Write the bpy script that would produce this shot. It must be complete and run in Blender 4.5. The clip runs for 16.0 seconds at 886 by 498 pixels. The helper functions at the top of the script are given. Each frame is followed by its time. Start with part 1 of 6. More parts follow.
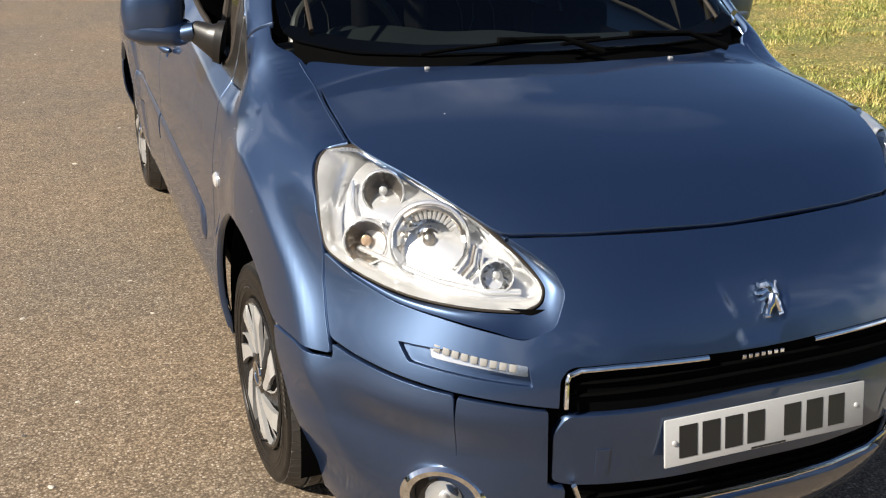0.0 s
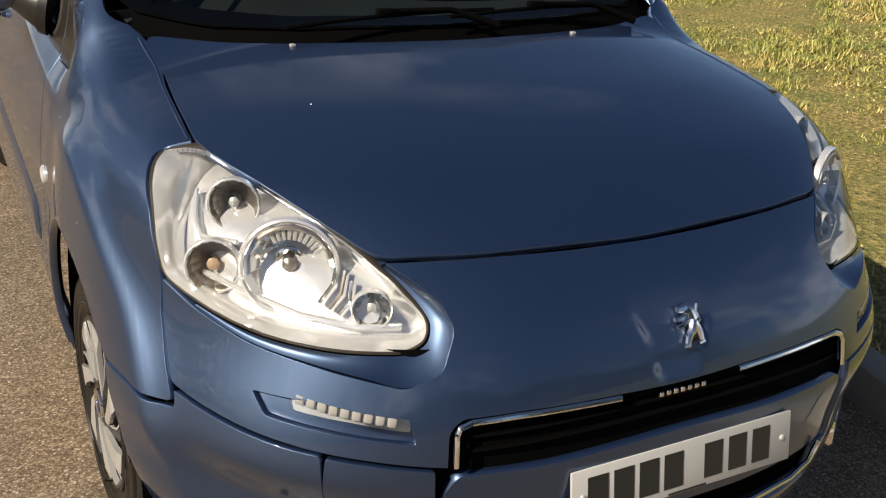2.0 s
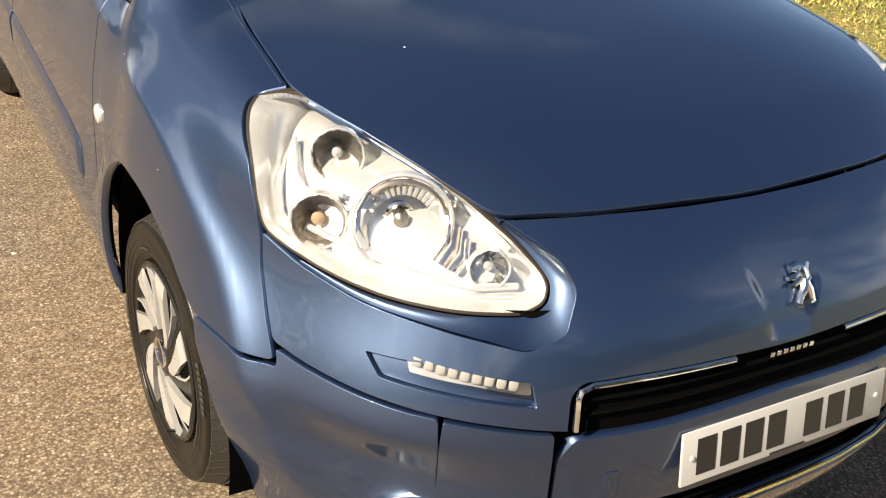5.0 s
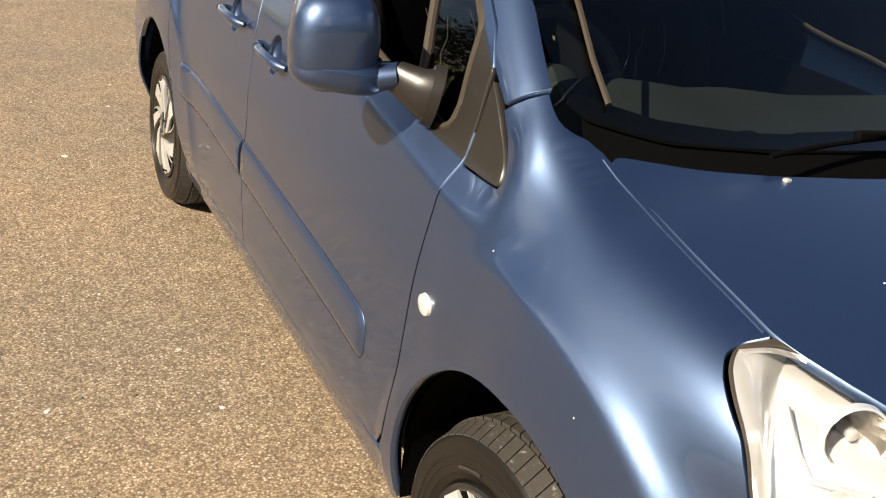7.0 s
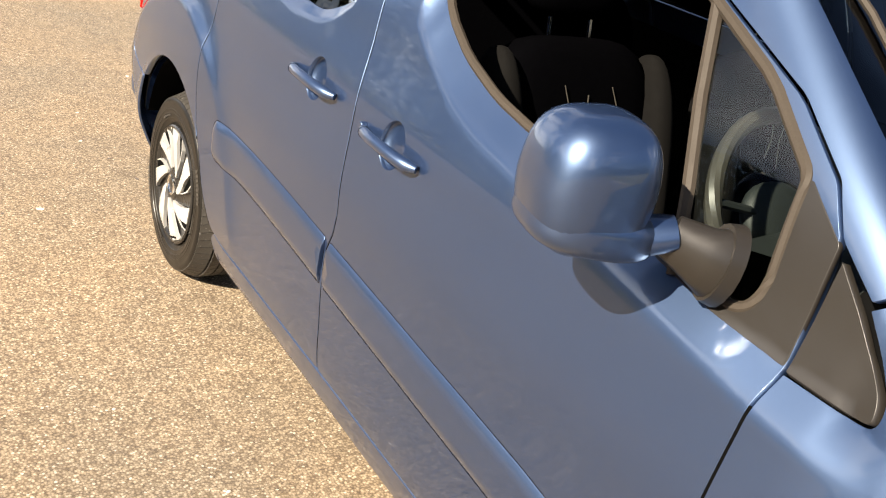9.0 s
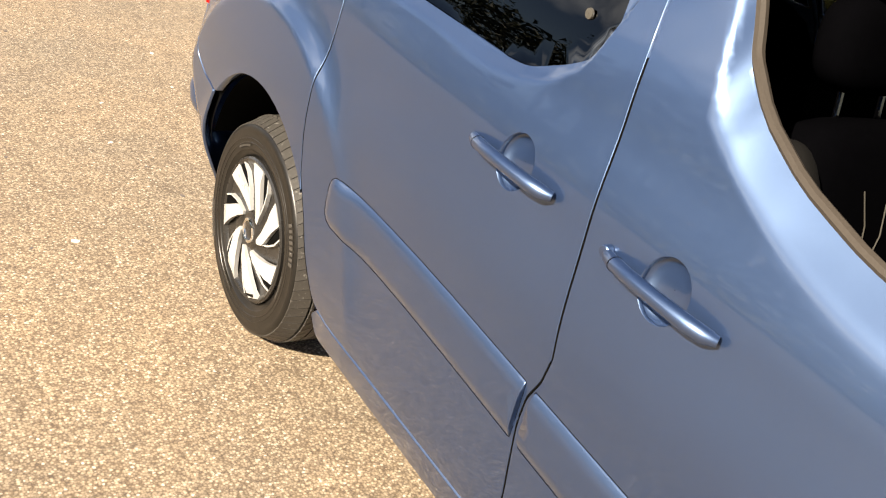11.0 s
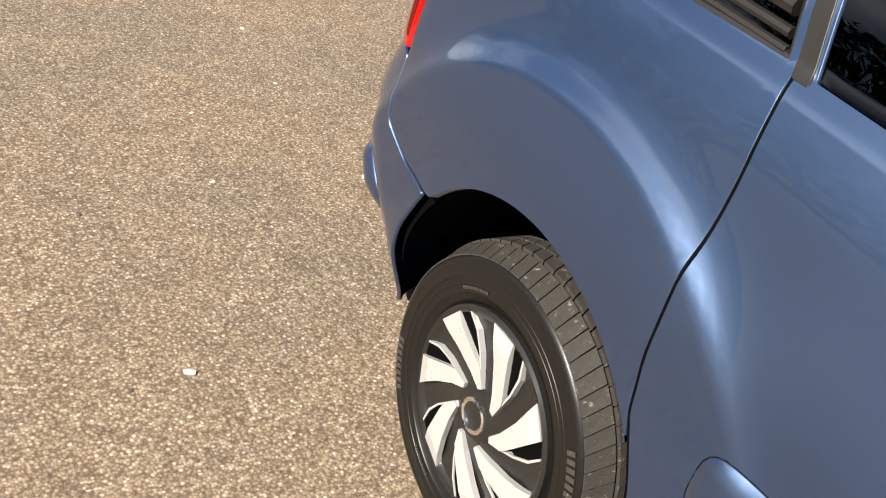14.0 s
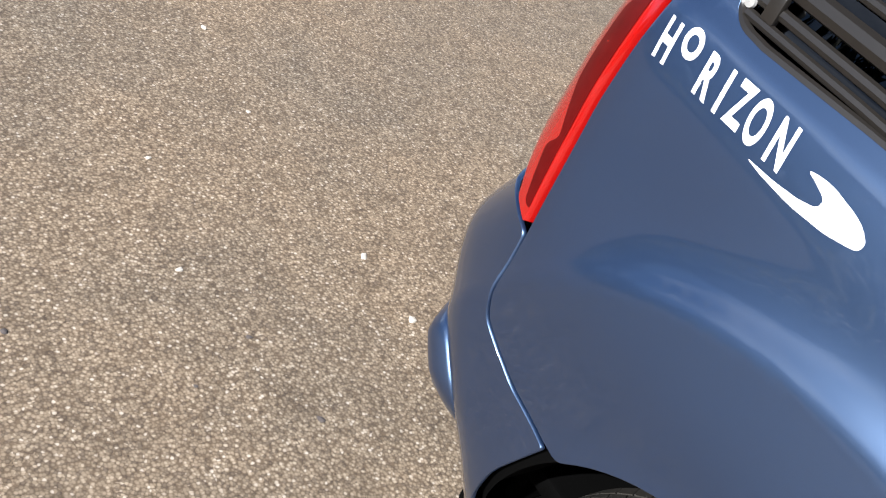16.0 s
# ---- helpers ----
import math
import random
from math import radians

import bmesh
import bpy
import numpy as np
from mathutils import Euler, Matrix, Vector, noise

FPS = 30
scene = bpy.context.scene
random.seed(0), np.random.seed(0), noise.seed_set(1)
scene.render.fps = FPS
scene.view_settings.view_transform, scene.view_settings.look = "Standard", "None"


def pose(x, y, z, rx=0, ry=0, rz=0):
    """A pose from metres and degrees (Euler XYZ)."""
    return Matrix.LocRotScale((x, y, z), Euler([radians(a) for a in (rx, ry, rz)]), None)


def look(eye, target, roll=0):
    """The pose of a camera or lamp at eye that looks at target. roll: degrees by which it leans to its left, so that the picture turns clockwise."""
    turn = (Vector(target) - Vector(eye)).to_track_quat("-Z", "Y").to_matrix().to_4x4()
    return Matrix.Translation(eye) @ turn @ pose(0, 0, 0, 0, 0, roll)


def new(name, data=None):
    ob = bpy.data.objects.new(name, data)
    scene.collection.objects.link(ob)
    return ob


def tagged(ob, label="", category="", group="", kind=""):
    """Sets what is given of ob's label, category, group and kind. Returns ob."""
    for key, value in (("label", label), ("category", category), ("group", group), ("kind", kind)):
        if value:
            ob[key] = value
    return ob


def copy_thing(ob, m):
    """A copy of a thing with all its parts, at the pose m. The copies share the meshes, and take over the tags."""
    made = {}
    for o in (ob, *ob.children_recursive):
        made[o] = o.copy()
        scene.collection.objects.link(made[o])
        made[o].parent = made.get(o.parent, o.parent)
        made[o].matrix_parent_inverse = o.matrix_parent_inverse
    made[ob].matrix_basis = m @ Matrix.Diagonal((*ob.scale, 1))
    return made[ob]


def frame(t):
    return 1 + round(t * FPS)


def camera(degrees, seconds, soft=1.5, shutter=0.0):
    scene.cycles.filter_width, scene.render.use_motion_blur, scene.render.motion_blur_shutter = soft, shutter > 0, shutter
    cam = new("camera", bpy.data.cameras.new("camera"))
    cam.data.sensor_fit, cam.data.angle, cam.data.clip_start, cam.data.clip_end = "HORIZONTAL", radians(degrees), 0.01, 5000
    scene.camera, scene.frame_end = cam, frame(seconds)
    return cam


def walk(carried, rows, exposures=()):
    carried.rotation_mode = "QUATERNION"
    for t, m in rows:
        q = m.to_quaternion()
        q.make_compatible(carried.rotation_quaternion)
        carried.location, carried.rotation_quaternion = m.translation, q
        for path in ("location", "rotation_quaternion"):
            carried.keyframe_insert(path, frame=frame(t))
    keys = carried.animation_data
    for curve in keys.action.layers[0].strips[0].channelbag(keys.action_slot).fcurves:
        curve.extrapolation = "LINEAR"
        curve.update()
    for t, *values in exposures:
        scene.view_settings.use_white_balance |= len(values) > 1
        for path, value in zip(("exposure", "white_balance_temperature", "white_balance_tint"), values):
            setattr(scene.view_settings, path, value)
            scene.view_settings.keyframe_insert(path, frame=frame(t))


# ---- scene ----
cam = camera(48.0, 16.0, soft=1.15)

# seconds, eye, target, roll
PATH = [
    (0, (-1.326, -2.363, 1.595), (-0.607, -0.641, 0.875), 1.8),
    (0.5, (-1.265, -2.23, 1.591), (-0.552, -0.531, 0.813), 2.9),
    (1, (-1.262, -2.089, 1.58), (-0.432, -0.448, 0.794), 3.6),
    (1.5, (-1.233, -2.029, 1.582), (-0.375, -0.404, 0.793), 3.8),
    (2, (-1.14, -2.049, 1.587), (-0.245, -0.449, 0.788), 3.7),
    (2.5, (-1.067, -2.094, 1.595), (-0.155, -0.513, 0.776), 3.0),
    (3, (-0.993, -2.145, 1.588), (-0.065, -0.605, 0.713), 2.2),
    (3.2, (-0.985, -2.162, 1.578), (-0.042, -0.638, 0.691), 1.6),
    (5.3, (-1.43, -1.777, 1.588), (-0.494, -0.272, 0.661), 5.8),
    (5.5, (-1.506, -1.723, 1.594), (-0.576, -0.189, 0.711), 5.3),
    (6, (-1.609, -1.564, 1.592), (-0.724, 0.015, 0.741), 6.4),
    (6.5, (-1.641, -1.343, 1.602), (-0.766, 0.26, 0.785), 7.0),
    (7, (-1.687, -1.172, 1.606), (-0.795, 0.43, 0.809), 8.0),
    (7.5, (-1.787, -0.937, 1.61), (-0.829, 0.629, 0.816), 8.1),
    (8, (-1.888, -0.763, 1.608), (-0.898, 0.78, 0.809), 8.1),
    (8.5, (-1.864, -0.531, 1.603), (-0.844, 1.006, 0.83), 8.9),
    (9, (-1.873, -0.356, 1.592), (-0.821, 1.156, 0.813), 11.4),
    (9.5, (-1.945, -0.144, 1.584), (-0.847, 1.336, 0.808), 12.3),
    (9.7, (-1.999, -0.071, 1.59), (-0.864, 1.379, 0.809), 12.7),
    (11.8, (-1.904, 0.83, 1.559), (-0.825, 2.254, 0.66), 14.9),
    (12, (-1.919, 0.903, 1.545), (-0.841, 2.329, 0.648), 14.7),
    (12.5, (-1.859, 1.107, 1.514), (-0.832, 2.542, 0.573), 14.4),
    (13, (-1.796, 1.308, 1.51), (-0.837, 2.754, 0.515), 15.4),
    (13.5, (-1.799, 1.536, 1.487), (-0.797, 2.953, 0.491), 16.3),
    (14, (-1.865, 1.751, 1.488), (-0.786, 3.067, 0.438), 17.8),
    (14.5, (-1.831, 1.955, 1.454), (-0.749, 3.255, 0.387), 19.4),
    (15, (-1.768, 2.173, 1.451), (-0.7, 3.433, 0.324), 20.6),
    (15.5, (-1.774, 2.387, 1.438), (-0.622, 3.565, 0.306), 23.8),
    (16, (-1.778, 2.555, 1.451), (-0.535, 3.664, 0.344), 26.7),
]
EXPOSURE = [(0.0, 1.03, 6200, 10), (1.5, 0.66, 6500, 10), (2.0, 0.70, 6650, 10), (3.0, 1.05, 7000, 10), (5.5, 1.36, 7100, 10), (7.0, 1.46, 7100, 10), (9.0, 2.06, 6900, 10), (9.5, 2.15, 6900, 10), (12.0, 2.0, 7000, 10), (12.5, 1.88, 7200, 10), (13.5, 1.62, 6600, 10), (14.5, 1.48, 5950, 10), (16.0, 1.38, 5550, 10)]
walk(cam, [(t, look(e, g, r)) for t, e, g, r in PATH], EXPOSURE)

# ---- light ----
SUN_WAY = Vector((1.36, 0.33, -1.0)).normalized()
elev = math.asin(-SUN_WAY.z)
azim = math.atan2(-SUN_WAY.x, -SUN_WAY.y)
world = bpy.data.worlds.new("sky")
scene.world = world
world.use_nodes = True
wt = world.node_tree
sky = wt.nodes.new("ShaderNodeTexSky")
sky.sky_type = "NISHITA"
sky.sun_disc = False
sky.sun_elevation, sky.sun_rotation = elev, azim
sky.altitude, sky.air_density, sky.dust_density, sky.ozone_density = 60, 0.66, 0.9, 2.2
bg = wt.nodes["Background"]
bg.inputs["Strength"].default_value = 0.051
# broken cloud, seed picked so bright parts mirror in the wing; fades out overhead
tc = wt.nodes.new("ShaderNodeTexCoord")
cloud = wt.nodes.new("ShaderNodeTexNoise")
cloud.inputs["Scale"].default_value, cloud.inputs["Detail"].default_value, cloud.inputs["Roughness"].default_value = 2.2, 6.0, 0.58
cloud.noise_dimensions = "4D"
cloud.inputs["W"].default_value = 180.2
wt.links.new(tc.outputs["Generated"], cloud.inputs["Vector"])
cover = wt.nodes.new("ShaderNodeMapRange")
cover.inputs["From Min"].default_value, cover.inputs["From Max"].default_value, cover.inputs["To Max"].default_value = 0.50, 0.62, 0.75
wt.links.new(cloud.outputs["Fac"], cover.inputs["Value"])
veil = wt.nodes.new("ShaderNodeMix")
veil.data_type = "RGBA"
# cloud taken off high up so the bonnet mirrors darker clear sky
high = wt.nodes.new("ShaderNodeSeparateXYZ")
wt.links.new(tc.outputs["Generated"], high.inputs["Vector"])
thin = wt.nodes.new("ShaderNodeMapRange")
thin.inputs["From Min"].default_value, thin.inputs["From Max"].default_value = 0.62, 0.30
wt.links.new(high.outputs["Z"], thin.inputs["Value"])
both = wt.nodes.new("ShaderNodeMath")
both.operation = "MULTIPLY"
wt.links.new(cover.outputs["Result"], both.inputs[0])
wt.links.new(thin.outputs["Result"], both.inputs[1])
wt.links.new(both.outputs["Value"], veil.inputs["Factor"])
wt.links.new(sky.outputs["Color"], veil.inputs["A"])
veil.inputs["B"].default_value = (17.0, 17.2, 17.8, 1)
wt.links.new(veil.outputs["Result"], bg.inputs["Color"])
sun_data = bpy.data.lights.new("sun", "SUN")
sun_data.energy, sun_data.angle, sun_data.color = 5.0, radians(0.53), (1.0, 0.90, 0.76)
sun = new("sun", sun_data)
sun.matrix_world = look((-9, -2.5, 8), Vector((-9, -2.5, 8)) + SUN_WAY)

# ---- materials ----
def material(name, color, rough=0.5, metal=0.0, coat=0.0, coat_rough=0.03, ior=1.45, spec=0.5):
    m = bpy.data.materials.new(name)
    m.use_nodes = True
    b = m.node_tree.nodes["Principled BSDF"]
    b.inputs["Base Color"].default_value = (*color, 1)
    b.inputs["Roughness"].default_value = rough
    b.inputs["Metallic"].default_value = metal
    b.inputs["Coat Weight"].default_value = coat
    b.inputs["Coat Roughness"].default_value = coat_rough
    b.inputs["IOR"].default_value = ior
    b.inputs["Specular IOR Level"].default_value = spec
    return m, m.node_tree, b


def node(nt, kind, **values):
    n = nt.nodes.new(kind)
    for key, v in values.items():
        n.inputs[key.replace("_", " ")].default_value = v
    return n


def coords(nt, scale=1.0):
    tc = nt.nodes.new("ShaderNodeTexCoord")
    mp = nt.nodes.new("ShaderNodeMapping")
    mp.inputs["Scale"].default_value = (scale, scale, scale)
    nt.links.new(tc.outputs["Object"], mp.inputs["Vector"])
    return mp.outputs["Vector"]


def noise_tex(nt, vec, scale, detail=4.0, rough=0.55):
    n = node(nt, "ShaderNodeTexNoise", Scale=scale, Detail=detail, Roughness=rough)
    nt.links.new(vec, n.inputs["Vector"])
    return n.outputs["Fac"]


def ramp(nt, fac, stops):
    r = nt.nodes.new("ShaderNodeValToRGB")
    while len(r.color_ramp.elements) < len(stops):
        r.color_ramp.elements.new(0.5)
    for e, (p, c) in zip(r.color_ramp.elements, stops):
        e.position, e.color = p, (*c, 1)
    nt.links.new(fac, r.inputs["Fac"])
    return r.outputs["Color"]


def bump(nt, b, height, strength, dist=0.002):
    n = nt.nodes.new("ShaderNodeBump")
    n.inputs["Strength"].default_value, n.inputs["Distance"].default_value = strength, dist
    nt.links.new(height, n.inputs["Height"])
    nt.links.new(n.outputs["Normal"], b.inputs["Normal"])
    return n


def remap(nt, fac, lo, hi):
    r = nt.nodes.new("ShaderNodeMapRange")
    r.inputs["To Min"].default_value, r.inputs["To Max"].default_value = lo, hi
    nt.links.new(fac, r.inputs["Value"])
    return r.outputs["Result"]


def mix_color(nt, a, b, fac, mode="MIX"):
    m = nt.nodes.new("ShaderNodeMix")
    m.data_type, m.blend_type = "RGBA", mode
    for sock, v in ((m.inputs["Factor"], fac), (m.inputs["A"], a), (m.inputs["B"], b)):
        if hasattr(v, "is_linked"):
            nt.links.new(v, sock)
        else:
            sock.default_value = v if isinstance(v, float) else (*v, 1)
    return m.outputs["Result"]


def speckled(name, c0, c1, scale, rough, metal=0.0, bump_amt=0.0, coat=0.0, rough_var=0.08):
    """A surface with fine grain and broad uneven tone."""
    m, nt, b = material(name, c0, rough, metal, coat)
    v = coords(nt)
    f, g = noise_tex(nt, v, scale, 3), noise_tex(nt, v, scale * 0.06 + 1.5, 3)
    col = mix_color(nt, c0, c1, f)
    nt.links.new(mix_color(nt, col, tuple(x * 0.75 for x in c0), remap(nt, g, 0.0, 0.5)), b.inputs["Base Color"])
    nt.links.new(remap(nt, g, rough - rough_var, rough + rough_var), b.inputs["Roughness"])
    if bump_amt:
        bump(nt, b, f, bump_amt, 0.001)
    return m


# metallic blue paint: deep blue body and paler flakes under a clear coat, faint road film
PAINT, nt, b = material("blue_metallic_paint", (0.03, 0.06, 0.14), 0.46, 0.3, 1.0, 0.025, 1.5, 0.2)
v = coords(nt)
flake = noise_tex(nt, v, 2600, 1)
film = noise_tex(nt, v, 5.0, 4)
dust = noise_tex(nt, v, 60.0, 5, 0.7)
nt.links.new(mix_color(nt, (0.0024, 0.0074, 0.027), (0.0054, 0.0148, 0.047), flake), b.inputs["Base Color"])
nt.links.new(remap(nt, film, 0.44, 0.50), b.inputs["Roughness"])
nt.links.new(remap(nt, dust, 0.015, 0.06), b.inputs["Coat Roughness"])
b2 = nt.nodes.new("ShaderNodeBsdfPrincipled")
b2.inputs["Base Color"].default_value, b2.inputs["Metallic"].default_value = (0.205, 0.315, 0.51, 1), 1.0
b2.inputs["Coat Weight"].default_value, b2.inputs["Coat Roughness"].default_value = 1.0, 0.03
nt.links.new(remap(nt, film, 0.39, 0.44), b2.inputs["Roughness"])
flakes = nt.nodes.new("ShaderNodeMixShader")
nt.links.new(remap(nt, flake, 0.14, 0.34), flakes.inputs["Fac"])
nt.links.new(b.outputs["BSDF"], flakes.inputs[1])
nt.links.new(b2.outputs["BSDF"], flakes.inputs[2])
nt.links.new(flakes.outputs["Shader"], nt.nodes["Material Output"].inputs["Surface"])
bump(nt, b, flake, 0.02, 0.0004)
BLACK_PLASTIC = speckled("satin_black_plastic", (0.011, 0.0097, 0.0085), (0.018, 0.0155, 0.013), 900, 0.36, bump_amt=0.05)
# albedo near zero: the shade of gaps and recesses is put into the colour
DARK = speckled("near_black_shade", (0.0006, 0.0006, 0.0006), (0.0012, 0.0012, 0.0012), 60, 0.8)
RUBBER = speckled("black_rubber", (0.0045, 0.004, 0.0034), (0.010, 0.0088, 0.0074), 220, 0.36, bump_amt=0.15, rough_var=0.12)
TREAD, nt, b = material("worn_tread_rubber", (0.02, 0.018, 0.016), 0.5)
v = coords(nt)
f, g = noise_tex(nt, v, 260, 3), noise_tex(nt, v, 75, 5, 0.75)
col = mix_color(nt, (0.016, 0.0145, 0.0125), (0.045, 0.041, 0.036), f)
nt.links.new(mix_color(nt, col, (0.24, 0.23, 0.21), ramp(nt, g, [(0.60, (0, 0, 0)), (0.70, (0.75, 0.75, 0.75))])), b.inputs["Base Color"])
bump(nt, b, f, 0.3, 0.001)
SEAL = speckled("window_seal_rubber", (0.028, 0.023, 0.018), (0.045, 0.037, 0.03), 300, 0.62, bump_amt=0.05)
CHROME = material("chrome", (0.86, 0.85, 0.83), 0.07, 1.0)[0]
REFLECTOR = speckled("reflector_chrome", (0.94, 0.94, 0.935), (0.76, 0.755, 0.75), 30, 0.18, 0.67, bump_amt=1.0, rough_var=0.1)
REFLECTOR_BOWL = speckled("bright_bowl_chrome", (0.85, 0.85, 0.84), (0.75, 0.75, 0.74), 45, 0.14, 1.0, bump_amt=0.8, rough_var=0.06)
REFLECTOR_DIM = speckled("smoked_reflector", (0.46, 0.42, 0.37), (0.24, 0.21, 0.18), 90, 0.3, 0.9, bump_amt=0.4, rough_var=0.06)
AMBER = material("amber_bulb", (0.42, 0.30, 0.20), 0.15, 0.3)[0]
SILVER = speckled("silver_wheel_paint", (0.46, 0.455, 0.44), (0.38, 0.375, 0.36), 700, 0.3, 0.35, coat=0.4)
COVER_BLACK = speckled("gloss_black_cover", (0.009, 0.0085, 0.008), (0.016, 0.0145, 0.013), 400, 0.28, bump_amt=0.03)
DECAL = speckled("white_vinyl", (0.82, 0.83, 0.84), (0.78, 0.79, 0.8), 200, 0.35)
PLATE = speckled("white_reflective_plate", (0.42, 0.42, 0.41), (0.36, 0.36, 0.355), 160, 0.4)
PLATE_BLACK = material("black_print", (0.015, 0.015, 0.015), 0.4)[0]
RED_LENS = speckled("red_lens", (0.30, 0.004, 0.002), (0.22, 0.002, 0.001), 60, 0.1, coat=0.5)
RED_CORE = speckled("dark_red_lens", (0.10, 0.002, 0.002), (0.035, 0.001, 0.001), 40, 0.38, coat=0.04)
# cloth darkened to near black to stand in for the cabin's shade
FABRIC = speckled("cabin_shade_fabric", (0.0006, 0.0006, 0.0008), (0.0012, 0.0012, 0.0015), 700, 0.9, bump_amt=0.4)
FABRIC_GREY = speckled("cabin_shade_grey_fabric", (0.0018, 0.0017, 0.0016), (0.0036, 0.0033, 0.003), 700, 0.9, bump_amt=0.4)
DASH = speckled("dark_dash_plastic", (0.014, 0.017, 0.017), (0.022, 0.026, 0.025), 1200, 0.55, bump_amt=0.25)
WHEEL_RIM = speckled("steering_leather", (0.035, 0.033, 0.028), (0.055, 0.05, 0.042), 500, 0.4, bump_amt=0.1)


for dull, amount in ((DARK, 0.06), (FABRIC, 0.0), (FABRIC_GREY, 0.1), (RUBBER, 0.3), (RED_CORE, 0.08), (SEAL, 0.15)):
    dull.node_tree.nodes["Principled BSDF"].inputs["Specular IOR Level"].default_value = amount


def glass(name, tint, gloss_ior=1.5, rough=0.0):
    """A thin pane: clear body with a mirror-like skin by the angle."""
    m = bpy.data.materials.new(name)
    m.use_nodes = True
    nt = m.node_tree
    nt.nodes.remove(nt.nodes["Principled BSDF"])
    out = nt.nodes["Material Output"]
    tr = nt.nodes.new("ShaderNodeBsdfTransparent")
    tr.inputs["Color"].default_value = (*tint, 1)
    gl = nt.nodes.new("ShaderNodeBsdfGlossy")
    gl.inputs["Roughness"].default_value = rough
    fr_ = nt.nodes.new("ShaderNodeFresnel")
    fr_.inputs["IOR"].default_value = gloss_ior
    mx = nt.nodes.new("ShaderNodeMixShader")
    nt.links.new(fr_.outputs["Fac"], mx.inputs["Fac"])
    nt.links.new(tr.outputs["BSDF"], mx.inputs[1])
    nt.links.new(gl.outputs["BSDF"], mx.inputs[2])
    nt.links.new(mx.outputs["Shader"], out.inputs["Surface"])
    return m


CLEAR = glass("clear_lens", (0.93, 0.94, 0.94), 1.45)
PANE = glass("window_glass", (0.44, 0.50, 0.48), 1.5)
PRIVACY = glass("dark_privacy_glass", (0.008, 0.009, 0.009), 1.4)
MIRROR = material("mirror_glass", (0.9, 0.9, 0.9), 0.01, 1.0)[0]

# sunlit tan chip-seal road
ROAD, nt, b = material("tan_chip_road", (0.2, 0.15, 0.1), 0.85)
v = coords(nt)
vor = nt.nodes.new("ShaderNodeTexVoronoi")
vor.inputs["Scale"].default_value = 150
nt.links.new(v, vor.inputs["Vector"])
sep = nt.nodes.new("ShaderNodeSeparateColor")
nt.links.new(vor.outputs["Color"], sep.inputs["Color"])
chips = ramp(nt, sep.outputs["Red"], [(0.0, (0.123, 0.095, 0.066)), (0.3, (0.187, 0.146, 0.098)), (0.7, (0.241, 0.190, 0.129)), (0.94, (0.345, 0.285, 0.203)), (1.0, (0.473, 0.42, 0.342))])
gap = ramp(nt, vor.outputs["Distance"], [(0.0, (1.06, 1.06, 1.06)), (0.36, (1, 1, 1)), (0.72, (0.52, 0.48, 0.44))])
tone = noise_tex(nt, v, 0.9, 5, 0.6)
fine = noise_tex(nt, v, 11, 4, 0.6)
col = mix_color(nt, chips, gap, 1.0, "MULTIPLY")
col = mix_color(nt, col, ramp(nt, tone, [(0.3, (0.82, 0.84, 0.88)), (0.7, (1.12, 1.05, 0.98))]), 1.0, "MULTIPLY")
col = mix_color(nt, col, ramp(nt, fine, [(0.3, (0.85, 0.85, 0.85)), (0.65, (1.1, 1.1, 1.1))]), 1.0, "MULTIPLY")
nt.links.new(col, b.inputs["Base Color"])
bump(nt, b, sep.outputs["Green"], 0.7, 0.005)

KERB = speckled("kerb_concrete", (0.20, 0.185, 0.16), (0.30, 0.28, 0.24), 120, 0.9, bump_amt=0.5)
STONE = speckled("pale_stone", (0.5, 0.45, 0.37), (0.62, 0.57, 0.48), 200, 0.8)
STONE_DARK = speckled("dark_stone", (0.07, 0.06, 0.055), (0.12, 0.10, 0.09), 200, 0.8)
SOIL, nt, b = material("dry_turf_soil", (0.16, 0.15, 0.06), 0.95)
v = coords(nt)
f, g = noise_tex(nt, v, 38, 5, 0.65), noise_tex(nt, v, 2.4, 4, 0.6)
turf = ramp(nt, f, [(0.32, (0.06, 0.065, 0.018)), (0.5, (0.20, 0.185, 0.055)), (0.7, (0.48, 0.38, 0.17))])
nt.links.new(mix_color(nt, turf, ramp(nt, g, [(0.36, (0.72, 0.84, 0.6)), (0.62, (1.12, 1.0, 0.9))]), 1.0, "MULTIPLY"), b.inputs["Base Color"])
bump(nt, b, f, 1.0, 0.03)
GRASS, nt, b = material("dry_grass_blades", (0.15, 0.16, 0.05), 0.6)
geo = nt.nodes.new("ShaderNodeNewGeometry")
blade = ramp(nt, geo.outputs["Random Per Island"], [(0.0, (0.07, 0.085, 0.018)), (0.3, (0.19, 0.20, 0.045)), (0.65, (0.40, 0.36, 0.12)), (0.88, (0.58, 0.48, 0.22)), (1.0, (0.70, 0.60, 0.34))])
g = noise_tex(nt, coords(nt), 2.4, 4, 0.6)
nt.links.new(mix_color(nt, blade, ramp(nt, g, [(0.36, (0.75, 0.9, 0.6)), (0.62, (1.15, 1.02, 0.9))]), 1.0, "MULTIPLY"), b.inputs["Base Color"])
PETAL = speckled("yellow_petal", (0.62, 0.50, 0.08), (0.72, 0.62, 0.18), 90, 0.7)
BARK = speckled("grey_bark", (0.06, 0.052, 0.043), (0.11, 0.095, 0.08), 30, 0.9, bump_amt=0.6)

